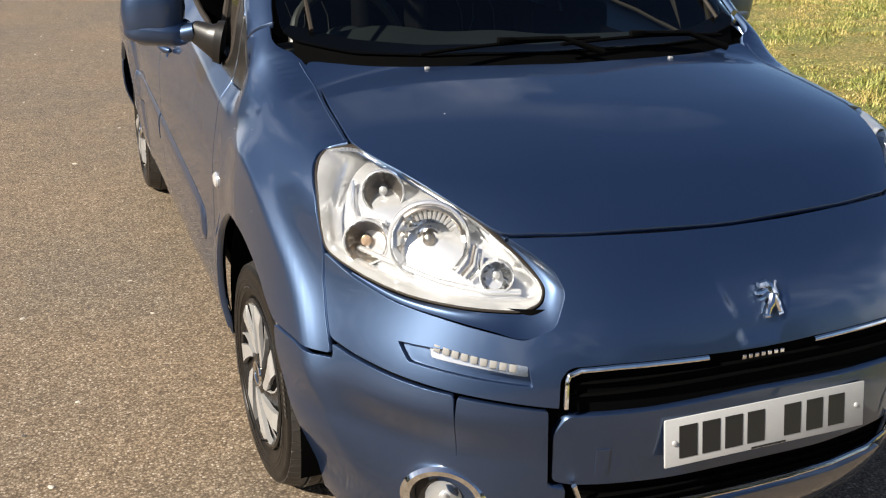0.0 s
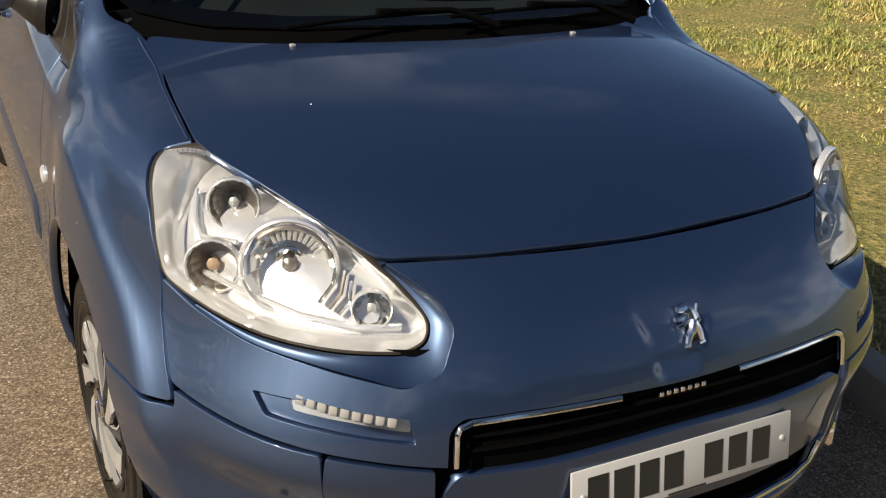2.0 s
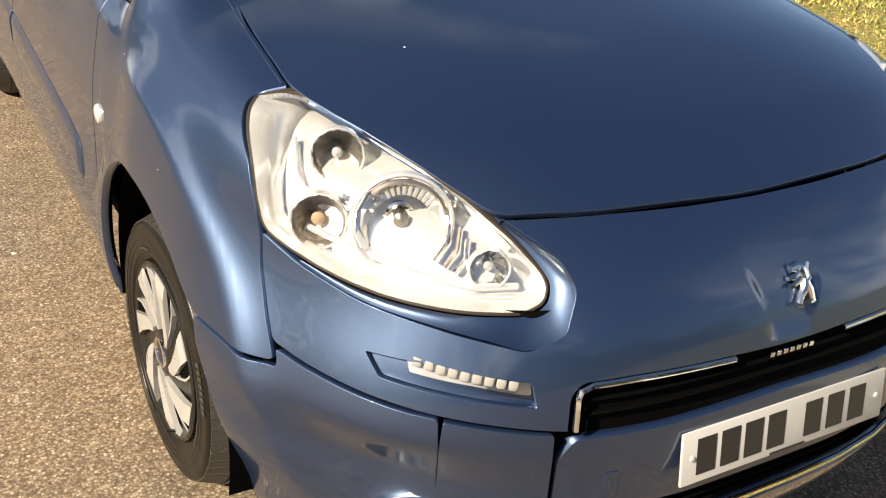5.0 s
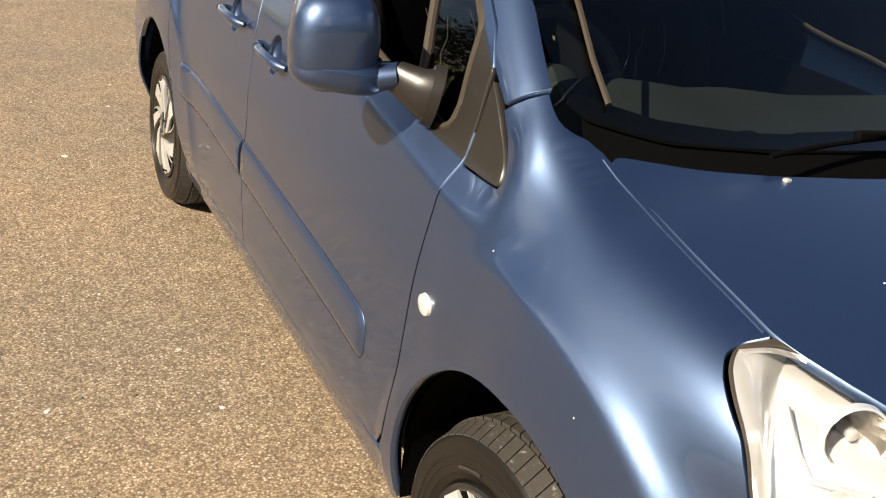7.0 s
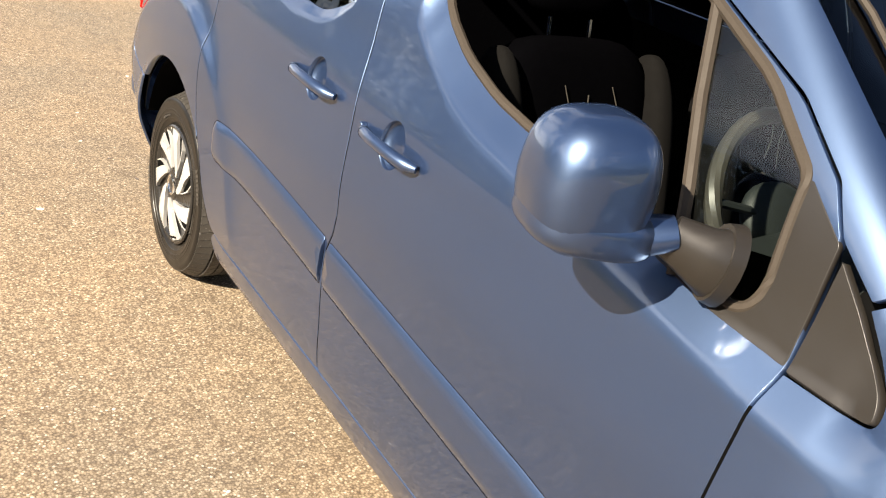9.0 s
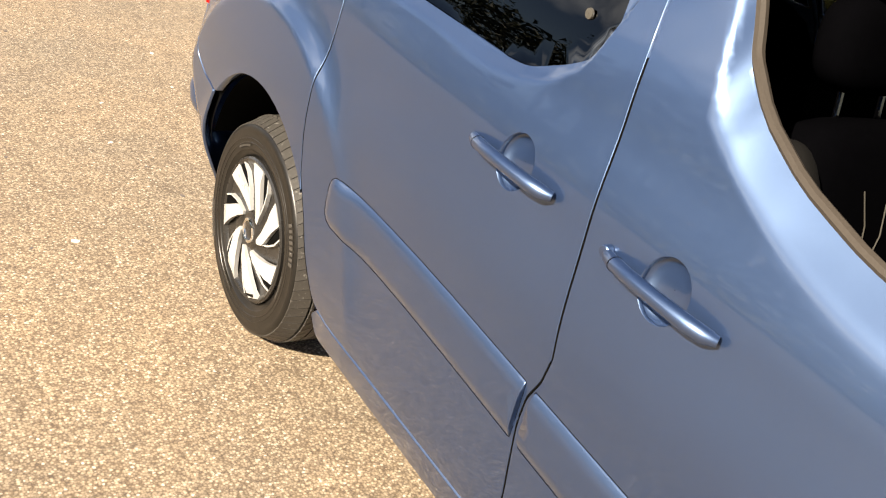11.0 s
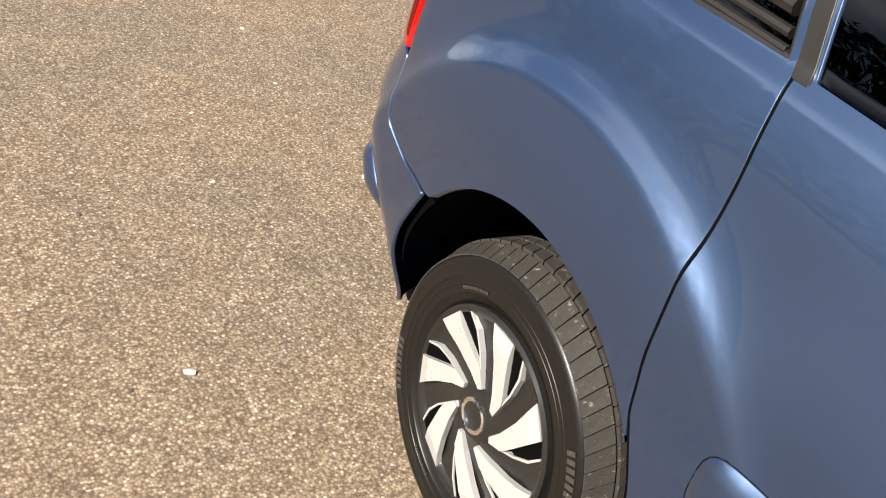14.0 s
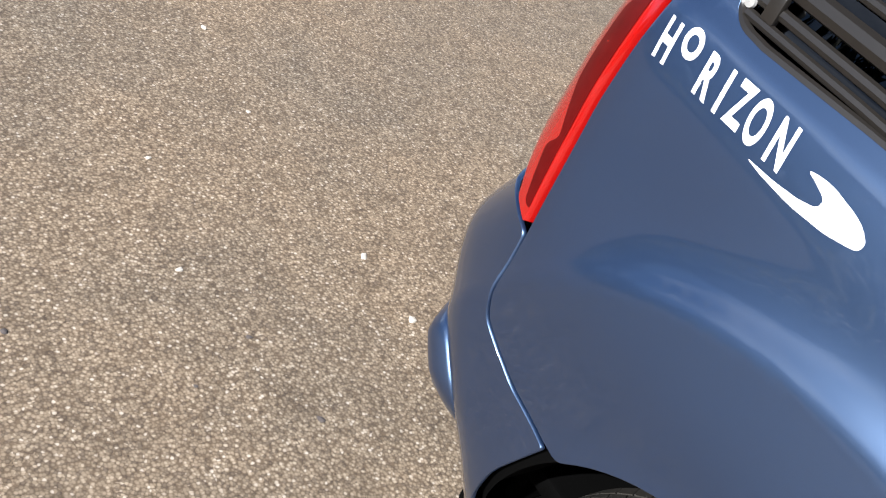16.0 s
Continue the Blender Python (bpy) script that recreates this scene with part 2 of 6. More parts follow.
# ---- body surface ----
def spline(pts):
    """Smooth monotone-ish curve through (a, b) pairs."""
    xs = np.array([p[0] for p in pts], float)
    ys = np.array([p[1] for p in pts], float)
    d = np.diff(ys) / np.diff(xs)
    m = np.zeros_like(ys)
    m[0], m[-1] = d[0], d[-1]
    w = np.diff(xs)
    m[1:-1] = (d[:-1] * w[1:] + d[1:] * w[:-1]) / (w[1:] + w[:-1])

    def f(v):
        v = np.asarray(v, float)
        c = np.clip(v, xs[0], xs[-1])
        i = np.clip(np.searchsorted(xs, c) - 1, 0, len(xs) - 2)
        h = xs[i + 1] - xs[i]
        t = (c - xs[i]) / h
        r = ((2 * t**3 - 3 * t**2 + 1) * ys[i] + (t**3 - 2 * t**2 + t) * h * m[i]
             + (-2 * t**3 + 3 * t**2) * ys[i + 1] + (t**3 - t**2) * h * m[i + 1])
        return r + (v - c) * np.where(v < xs[0], m[0], m[-1])
    return f


def step(v, a, b):
    t = np.clip((v - a) / (b - a), 0, 1)
    return t * t * (3 - 2 * t)


def smax(a, b, k):
    h = np.maximum(k - np.abs(a - b), 0) / k
    return np.maximum(a, b) + h * h * k / 4


NOSE_Y, ARC = -0.10, 0.0145
TAIL_Y, TAIL_B, TAIL_K = 3.42, 0.07, 0.14
AXLE_F, AXLE_R, HUB_Z = 0.0, 2.735, 0.312
side_z = spline([(0.15, 0.80), (0.25, 0.845), (0.35, 0.872), (0.5, 0.886), (0.68, 0.888), (0.8, 0.888),
                 (0.95, 0.868), (1.05, 0.853), (1.2, 0.822), (1.45, 0.735), (1.7, 0.655), (1.85, 0.60)])
nose_z = spline([(0.15, -0.82), (0.25, -0.89), (0.35, -0.935), (0.5, -0.955), (0.62, -0.952), (0.72, -0.93),
                 (0.8, -0.895), (0.88, -0.83), (0.95, -0.745), (1.02, -0.63), (1.1, -0.45)])
hood_y = spline([(-1.0, 0.80), (-0.8, 0.925), (-0.6, 1.01), (-0.4, 1.065), (-0.2, 1.1), (0.0, 1.125), (0.2, 1.14), (0.6, 1.15)])
rib_y = spline([(0.3, 0.58), (0.6, 0.622), (1.0, 0.648), (1.5, 0.678), (1.9, 0.702), (2.4, 0.707)])


belt_y = spline([(0.0, 1.00), (0.19, 1.03), (0.33, 1.040), (0.46, 1.058), (0.70, 1.092), (0.97, 1.126), (1.10, 1.145), (1.235, 1.185), (1.34, 1.238), (1.415, 1.302), (1.47, 1.42), (1.56, 1.50),
                 (1.63, 1.42), (1.672, 1.24), (1.72, 1.178), (1.81, 1.138), (1.86, 1.130), (2.15, 1.136), (2.45, 1.14), (2.80, 1.142), (3.2, 1.15), (3.6, 1.16)])


def crest(r, r0, fall):
    """A raised disc whose rim starts at a crease and dies away outwards."""
    s = np.maximum(r - r0, 0.0)
    s = np.where(s < 0.03, s * s / 0.06, s - 0.015)
    return np.exp(-s / fall)


def half_width(y, z):
    w = side_z(z) - 0.05 * np.clip((y - 2.5) / 0.9, 0, 2) ** 2 - 0.012 * np.clip((0.3 - y) / 0.6, 0, 2) ** 2
    rf, rr = np.hypot(y - AXLE_F, z - HUB_Z), np.hypot(y - AXLE_R, z - HUB_Z)
    # the shoulder that turns in below the windows
    d = z - belt_y(y)
    wide = 0.076 - 0.042 * step(y, 1.45, 1.75)
    s = np.clip(d + wide, 0, wide)
    ease = 0.42 * wide
    w = w - (0.50 - 0.05 * step(y, 1.45, 1.75)) * np.where(s < ease, s * s / (2 * ease), s - ease / 2) * step(y, 0.13, 0.24)
    up = step(z, 0.3, 0.5)
    w = w + (0.041 * crest(rf, 0.615, 0.040) - 0.007 * step(rf, 0.95, 0.64)) * up * step(y, 0.30, -0.08) + 0.008 * step(rf, 0.46, 0.40)
    w = w + (0.026 * crest(rr, 0.618, 0.036) - 0.004 * step(rr, 0.95, 0.64)) * up * (0.45 + 0.55 * step(y, 2.2, 2.5)) + 0.006 * step(rr, 0.45, 0.38)
    return w


def lower(x, y, z):
    ax = np.abs(x)
    w = half_width(y, z)
    yc, n = -0.22, 3.25
    b = yc - nose_z(z)
    q = ((ax / w) ** n + (np.maximum(yc - y, 0) / np.maximum(b, 0.05)) ** n) ** (1 / n)
    wall = (q - 1) * 0.85
    hood = (z - hood_y(y) + 0.055 * (ax / 0.75) ** 3) * 0.85
    tail = y - TAIL_Y + TAIL_B * (ax / 0.85) ** 4 + 0.07 * np.maximum(z - 1.0, 0) - 0.050 * step(z, 0.80, 0.66) + 0.26 * step(z, 0.66, 0.30)
    # shallow shield-shaped dent for the badge
    dent = step(0.055 + 0.33 * (z - 0.73) - ax, 0.0, 0.010) * step(z, 0.708, 0.735) * step(z, 0.87, 0.80) * step(-y, 0.5, 0.7)
    # the corners fall back round the headlights and low down
    around = np.degrees(np.arctan2(ax, -(y - NOSE_Y)))
    fall = 0.050 * np.exp(-((around - 54) / 18) ** 2 - ((z - 0.81) / 0.13) ** 2) + 0.045 * np.exp(-((around - 48) / 15) ** 2) * step(z, 0.62, 0.50)
    return smax(smax(wall + fall + 0.007 * dent, hood, 0.10), tail, TAIL_K)


def cabin(x, y, z):
    ax = np.abs(x)
    wall = ax - half_width(y, z) + 0.05 * step(y, 0.26, 0.0)
    glass = (z - 1.12 - 0.72 * (y - 0.07 - 0.03 * (ax / 0.75) ** 2)) * 0.81
    roof = z - 1.775 + 0.05 * (ax / 0.7) ** 2 + 0.02 * ((y - 1.9) / 1.5) ** 2
    tail = y - TAIL_Y + TAIL_B * (ax / 0.85) ** 4 + 0.07 * np.maximum(z - 1.0, 0) - 0.050 * step(z, 0.80, 0.66) + 0.26 * step(z, 0.66, 0.30)
    ahead = -0.16 - y
    return smax(smax(smax(smax(wall, glass, 0.07), roof, 0.16), tail, TAIL_K), ahead, 0.02)


def shape(p):
    x, y, z = p[..., 0], p[..., 1], p[..., 2]
    return -smax(-lower(x, y, z), -cabin(x, y, z), 0.05)


def lift(org, way, depth=0.0, far=1.2):
    """First meeting of rays with the body, by bisection from outside (0) to inside (far)."""
    org, way = np.asarray(org, float), np.asarray(way, float)
    n = len(org)
    depth = np.broadcast_to(np.asarray(depth, float), (n,))
    lo, hi, open_ = np.zeros(n), np.full(n, far), np.arange(n)
    steps = np.linspace(0, far, 33)
    for a, b in zip(steps[:-1], steps[1:]):
        if not len(open_):
            break
        hit = shape(org[open_] + way[open_] * b) < -depth[open_]
        lo[open_[hit]], hi[open_[hit]] = a, b
        open_ = open_[~hit]
    for _ in range(17):
        m = (lo + hi) / 2
        within = shape(org + way * m[:, None]) < -depth
        hi, lo = np.where(within, m, hi), np.where(within, lo, m)
    return org + way * hi[:, None], None


def normal(p, e=0.002):
    g = np.stack([shape(p + e * np.eye(3)[i]) - shape(p - e * np.eye(3)[i]) for i in range(3)], -1)
    return g / np.maximum(np.linalg.norm(g, axis=-1, keepdims=True), 1e-9)


def from_side(u, depth=0.0):
    """(y, z) -> point on the side (x < 0)."""
    o = np.column_stack([np.full(len(u), -1.15), u[:, 0], u[:, 1]])
    return lift(o, np.tile([1.0, 0, 0], (len(u), 1)), depth)[0]


def from_top(u, depth=0.0):
    """(x, y) -> point seen from above."""
    o = np.column_stack([u[:, 0], u[:, 1], np.full(len(u), 2.0)])
    return lift(o, np.tile([0, 0, -1.0], (len(u), 1)), depth, far=1.9)[0]


def from_front(u, depth=0.0):
    """(arc round the nose, 0 ahead and positive to x < 0; height) -> point."""
    a = np.radians(u[:, 0] / ARC)
    way = np.column_stack([np.sin(a), np.cos(a), np.zeros(len(u))])
    o = np.column_stack([np.zeros(len(u)), np.full(len(u), NOSE_Y), u[:, 1]]) - way * 1.2
    return lift(o, way, depth)[0]


def from_back(u, depth=0.0):
    """(x, z) -> point on the rear face."""
    o = np.column_stack([u[:, 0], np.full(len(u), 3.8), u[:, 1]])
    return lift(o, np.tile([0, -1.0, 0], (len(u), 1)), depth)[0]


def fr(pts):
    """Degrees round the nose and heights, as arc and height."""
    return [(p[0] * ARC, *p[1:]) for p in pts]


# ---- building helpers ----
from mathutils.geometry import delaunay_2d_cdt

# the car's width is squeezed and shifted so its far side fits the camera's view
SPAN, MID = 1.0, 0.0


def mesh_object(name, verts, faces, mat, parent=None, label="", normals=None, smooth=True, mirror=False):
    verts = np.asarray(verts, float)
    if mirror:
        verts = verts * np.array([-1.0, 1, 1])
        faces = [tuple(reversed(f)) for f in faces]
        normals = None if normals is None else normals * np.array([-1.0, 1, 1])
    verts = verts * np.array([SPAN, 1, 1]) + np.array([MID, 0, 0])
    me = bpy.data.meshes.new(name)
    me.from_pydata(verts.tolist(), [], [tuple(int(i) for i in f) for f in faces])
    me.materials.append(mat)
    me.polygons.foreach_set("use_smooth", [smooth] * len(me.polygons))
    if normals is not None:
        me.normals_split_custom_set_from_vertices(normals.tolist())
    ob = new(name, me)
    if parent is not None:
        ob.parent = parent
    if label:
        ob["label"] = label
    return ob


def part(name, bm, mat, parent=None, label="", smooth=True, mirror=False, sharp=35):
    if mirror:
        for vert in bm.verts:
            vert.co.x = -vert.co.x
        bmesh.ops.reverse_faces(bm, faces=bm.faces)
    if MID:
        for vert in bm.verts:
            vert.co.x = vert.co.x * SPAN + MID
    me = bpy.data.meshes.new(name)
    bm.to_mesh(me)
    bm.free()
    me.materials.append(mat)
    me.polygons.foreach_set("use_smooth", [smooth] * len(me.polygons))
    if smooth and sharp:
        me.set_sharp_from_angle(angle=radians(sharp))
    ob = new(name, me)
    if parent is not None:
        ob.parent = parent
    if label:
        ob["label"] = label
    return ob


def rounded(pts, r=0.012, gap=0.02):
    """A closed outline with rounded corners; a point may carry its own radius as a third number."""
    n, out = len(pts), []
    for i in range(n):
        p, a, c = (np.array(pts[j % n][:2], float) for j in (i, i - 1, i + 1))
        rr = pts[i][2] if len(pts[i]) > 2 else r
        da, dc = np.linalg.norm(a - p), np.linalg.norm(c - p)
        ua, uc = (a - p) / da, (c - p) / dc
        cut = min(rr, 0.48 * da, 0.48 * dc)
        s, e = p + ua * cut, p + uc * cut
        k = 2 if np.dot(ua, uc) < -0.97 else 6
        for t in np.linspace(0, 1, k):
            out.append((1 - t) ** 2 * s + 2 * t * (1 - t) * p + t * t * e)
    dense = []
    for a, c in zip(out, out[1:] + out[:1]):
        m = max(1, int(np.ceil(np.linalg.norm(c - a) / gap)))
        dense += [a + (c - a) * t / m for t in range(m)]
    keep = [dense[0]]
    for p in dense[1:]:
        if np.linalg.norm(p - keep[-1]) > 0.0015:
            keep.append(p)
    return np.array(keep)


def area2(poly):
    x, y = poly[:, 0], poly[:, 1]
    return 0.5 * np.sum(x * np.roll(y, -1) - np.roll(x, -1) * y)


def outward(poly):
    """Unit normals that point out of a loop run anticlockwise."""
    d = np.roll(poly, -1, 0) - np.roll(poly, 1, 0)
    d /= np.maximum(np.linalg.norm(d, axis=1, keepdims=True), 1e-9)
    return np.column_stack([d[:, 1], -d[:, 0]])


def inside(poly, pts):
    res = np.zeros(len(pts), bool)
    x, y = pts[:, 0], pts[:, 1]
    for (x0, y0), (x1, y1) in zip(poly, np.roll(poly, -1, 0)):
        if y0 != y1:
            res ^= ((y0 > y) != (y1 > y)) & (x < (x1 - x0) * (y - y0) / (y1 - y0) + x0)
    return res


def dist_to(poly, pts):
    best = np.full(len(pts), 9.0)
    for a, c in zip(poly, np.roll(poly, -1, 0)):
        ac = c - a
        t = np.clip(((pts - a) @ ac) / max(ac @ ac, 1e-12), 0, 1)
        best = np.minimum(best, np.linalg.norm(pts - a - t[:, None] * ac, axis=1))
    return best


def skin(place, outline, holes=(), depth=0.0, cell=(0.02, 0.02), inset=0.0034, flange=0.018, hole_flange=None, hole_inset=0.0, rings=()):
    """A pressed panel: an outline filled on the body, its edges rolled inwards. Returns verts, faces, normals."""
    loops = []
    for k, lp in enumerate([outline, *holes]):
        lp = np.asarray(lp, float)
        if area2(lp) < 0:
            lp = lp[::-1]
        lp = lp - outward(lp) * inset if k == 0 else lp + outward(lp) * hole_inset
        loops.append(lp)
    lo, hi = loops[0].min(0), loops[0].max(0)
    gx, gy = np.arange(lo[0], hi[0], cell[0]), np.arange(lo[1], hi[1], cell[1])
    grid = np.array([(x + (j % 2) * cell[0] * 0.5, y) for j, y in enumerate(gy) for x in gx])
    ok = inside(loops[0], grid) & (dist_to(loops[0], grid) > min(cell) * 0.6)
    for h in loops[1:]:
        ok &= ~inside(h, grid) & (dist_to(h, grid) > min(cell) * 0.6)
    grid = grid[ok]
    if rings:
        h = loops[1]
        rows_ = np.concatenate([h + outward(h) * d for d in rings])
        rows_ = rows_[inside(loops[0], rows_) & (dist_to(loops[0], rows_) > 0.004) & (dist_to(h, rows_) > 0.8 * rings[0])]
        grid = np.concatenate([grid[dist_to(h, grid) > rings[-1] + 0.005], rows_])
    pts, edges = [], []
    for lp in loops:
        s = len(pts)
        pts += lp.tolist()
        edges += [(s + i, s + (i + 1) % len(lp)) for i in range(len(lp))]
    nb = len(pts)
    pts += grid.tolist()
    v2, _, f2, ov, _, _ = delaunay_2d_cdt([Vector(p) for p in pts], edges, [], 0, 1e-7)
    v2 = np.array([tuple(v) for v in v2])
    tri = np.array([f for f in f2 if len(f) == 3])
    mid = v2[tri].mean(1)
    good = inside(loops[0], mid)
    for h in loops[1:]:
        good &= ~inside(h, mid)
    tri = tri[good]
    p3 = place(v2, depth)
    n3 = normal(p3)
    # face direction
    a, c, d = p3[tri[:, 0]], p3[tri[:, 1]], p3[tri[:, 2]]
    flip = np.sum(np.cross(c - a, d - a) * n3[tri[:, 0]], 1) < 0
    tri[flip] = tri[flip][:, ::-1]
    faces = [tuple(f) for f in tri]
    verts, norms = [p3], [n3]
    count = len(p3)
    for k, lp in enumerate(loops):
        fl = flange if k == 0 or hole_flange is None else hole_flange
        if fl <= 0:
            continue
        base = place(lp, depth)
        bn = normal(base)
        sign = 1 if k == 0 else -1
        o3 = place(lp + outward(lp) * 0.002 * sign, depth) - base
        o3 -= bn * np.sum(o3 * bn, 1, keepdims=True)
        o3 /= np.maximum(np.linalg.norm(o3, axis=1, keepdims=True), 1e-9)
        r1, r2 = base + o3 * 0.0006 - bn * 0.0006, base + o3 * 0.0008 - bn * fl
        n1 = bn + o3
        n1 /= np.linalg.norm(n1, axis=1, keepdims=True)
        m = len(lp)
        verts += [base, r1, r2]
        norms += [bn, n1, o3]
        for i in range(m):
            j = (i + 1) % m
            for s in (0, 1):
                q = (count + s * m + i, count + s * m + j, count + (s + 1) * m + j, count + (s + 1) * m + i)
                pa, pb, pc = (np.concatenate([base, r1, r2])[x - count] for x in q[:3])
                want = n1[i] if s == 0 else o3[i]
                faces.append(q if np.dot(np.cross(pb - pa, pc - pa), want) > 0 else tuple(reversed(q)))
        count += 3 * m
    return np.concatenate(verts), faces, np.concatenate(norms)


def panel(name, mat, parent, place, outline, both=True, label="", **kw):
    """A body panel on the near side, and its twin on the other. Returns them."""
    v, f, n = skin(place, outline, **kw)
    return [mesh_object(name, v, f, mat, p, label, n, mirror=k == 1)
            for k, p in enumerate((parent if isinstance(parent, (list, tuple)) else (parent, parent))[: 2 if both else 1])]


def raised(name, mat, parents, place, line, rise, wide, label="", cell=(0.03, 0.02), shrink=None):
    """A strip whose surface swells from its outline to a height, as rings and a filled middle; also its twin."""
    lp = line if area2(line) > 0 else line[::-1]
    shrink = shrink or (lambda p, d: p - outward(p) * d)
    ts = (0.0, 0.05, 0.16, 0.32, 0.52, 0.75, 1.0)
    rows = [place(lp, 0.006)] + [place(shrink(lp, wide * t), -rise * math.sin(t * math.pi / 2) ** 0.9) for t in ts]
    k = len(lp)
    v, f, n = skin(place, shrink(lp, wide), depth=-rise, cell=cell, inset=0.0, flange=0)
    verts = np.concatenate(rows + [v])
    faces = [(j * k + i, j * k + (i + 1) % k, (j + 1) * k + (i + 1) % k, (j + 1) * k + i) for j in range(len(rows) - 1) for i in range(k)]
    a, c, d = (verts[faces[k * 3][i]] for i in (0, 1, 2))
    if np.dot(np.cross(c - a, d - a), normal(a[None])[0]) < 0:
        faces = [q[::-1] for q in faces]
    base = len(rows) * k
    faces += [tuple(i + base for i in q) for q in f]
    obs = []
    for twin, ob in enumerate(parents):
        ob = mesh_object(name, verts, faces, mat, ob, label, mirror=twin == 1)
        weld = bmesh.new()
        weld.from_mesh(ob.data)
        bmesh.ops.remove_doubles(weld, verts=weld.verts, dist=0.0004)
        weld.to_mesh(ob.data)
        weld.free()
        obs.append(ob)
    return obs


def arc(c, r, a0, a1, n=24):
    return [(c[0] + r * math.cos(radians(a)), c[1] + r * math.sin(radians(a))) for a in np.linspace(a0, a1, n)]


def tube(points, radius, segs=8, closed=False, flat=1.0):
    """A swept bar along points, as bmesh."""
    bm = bmesh.new()
    P = [Vector(p) for p in points]
    n, rings = len(P), []
    up = Vector((0, 0, 1))
    for i, p in enumerate(P):
        d = (P[(i + 1) % n] - P[i - 1]) if closed else (P[min(i + 1, n - 1)] - P[max(i - 1, 0)])
        d.normalize()
        s = d.cross(up)
        s = s.normalized() if s.length > 1e-4 else Vector((1, 0, 0))
        w = s.cross(d)
        rr = radius[i] if isinstance(radius, (list, tuple)) else radius
        rings.append([bm.verts.new(p + s * math.cos(t) * rr + w * math.sin(t) * rr * flat) for t in np.linspace(0, 2 * math.pi, segs, endpoint=False)])
    for i in range(n if closed else n - 1):
        a, c = rings[i], rings[(i + 1) % n]
        for k in range(segs):
            bm.faces.new((a[k], a[(k + 1) % segs], c[(k + 1) % segs], c[k]))
    if not closed:
        bm.faces.new(rings[0][::-1])
        bm.faces.new(rings[-1])
    bmesh.ops.recalc_face_normals(bm, faces=bm.faces)
    return bm


def lathe(profile, m, segs=48, cap=False):
    """Profile of (along, radius) turned round the axis z of m."""
    bm = bmesh.new()
    rings = []
    for h, r in profile:
        rings.append([bm.verts.new(m @ Vector((r * math.cos(t), r * math.sin(t), h))) for t in np.linspace(0, 2 * math.pi, segs, endpoint=False)])
    for a, c in zip(rings, rings[1:]):
        for k in range(segs):
            bm.faces.new((a[k], a[(k + 1) % segs], c[(k + 1) % segs], c[k]))
    if cap:
        bm.faces.new(rings[-1])
        bm.faces.new(rings[0][::-1])
    bmesh.ops.recalc_face_normals(bm, faces=bm.faces)
    return bm


def box(size, m, bevel=0.01, segs=2):
    bm = bmesh.new()
    bmesh.ops.create_cube(bm, size=1.0)
    bmesh.ops.scale(bm, vec=size, verts=bm.verts)
    if bevel:
        bmesh.ops.bevel(bm, geom=list(bm.edges), offset=bevel, segments=segs, profile=0.5, affect="EDGES")
    bmesh.ops.transform(bm, matrix=m, verts=bm.verts)
    return bm


def blob(size, m, power=2.6, segs=(32, 20), warp=None):
    """A superellipsoid with an optional warp of its unit points."""
    bm = bmesh.new()
    bmesh.ops.create_uvsphere(bm, u_segments=segs[0], v_segments=segs[1], radius=1.0)
    for vert in bm.verts:
        c = vert.co
        k = (abs(c.x) ** power + abs(c.y) ** power + abs(c.z) ** power) ** (-1 / power)
        c = c * k
        if warp:
            c = warp(c)
        vert.co = m @ Vector((c.x * size[0], c.y * size[1], c.z * size[2]))
    bmesh.ops.recalc_face_normals(bm, faces=bm.faces)
    return bm


def merged(*bms):
    out = bmesh.new()
    for b_ in bms:
        me = bpy.data.meshes.new("tmp")
        b_.to_mesh(me)
        b_.free()
        out.from_mesh(me)
        bpy.data.meshes.remove(me)
    return out


def empty(name, parent=None, at=(0, 0, 0)):
    ob = new(name)
    ob.location = at
    if parent is not None:
        ob.parent = parent
    return ob


# ---- the car ----
SPAN, MID = 0.977, -0.02
car = tagged(empty("car"), "metallic blue compact people carrier parked on the tan road", "car")

ARCH_F, ARCH_R = ((-0.06, 0.36), 0.405), ((2.70, 0.365), 0.385)
DOOR_FRONT = [(0.325, 1.034), (0.331, 0.98), (0.334, 0.91), (0.338, 0.80), (0.352, 0.68), (0.366, 0.53), (0.392, 0.41), (0.445, 0.345, 0.04)]
B_SEAM = [(1.66, 1.60), (1.566, 1.24), (1.526, 1.05), (1.498, 0.895), (1.473, 0.755), (1.482, 0.70), (1.503, 0.655), (1.507, 0.60), (1.498, 0.53), (1.490, 0.45), (1.49, 0.335)]
C_SEAM = [(2.645, 1.60), (2.552, 1.35), (2.466, 1.125), (2.447, 1.01), (2.436, 0.88), (2.428, 0.80), (2.424, 0.73), (2.408, 0.645), (2.36, 0.55), (2.315, 0.42), (2.29, 0.35, 0.03)]
PILLAR = [(0.342, 1.205), (0.389, 1.268), (0.502, 1.345), (0.701, 1.425), (0.95, 1.53), (1.15, 1.60), (1.35, 1.64)]

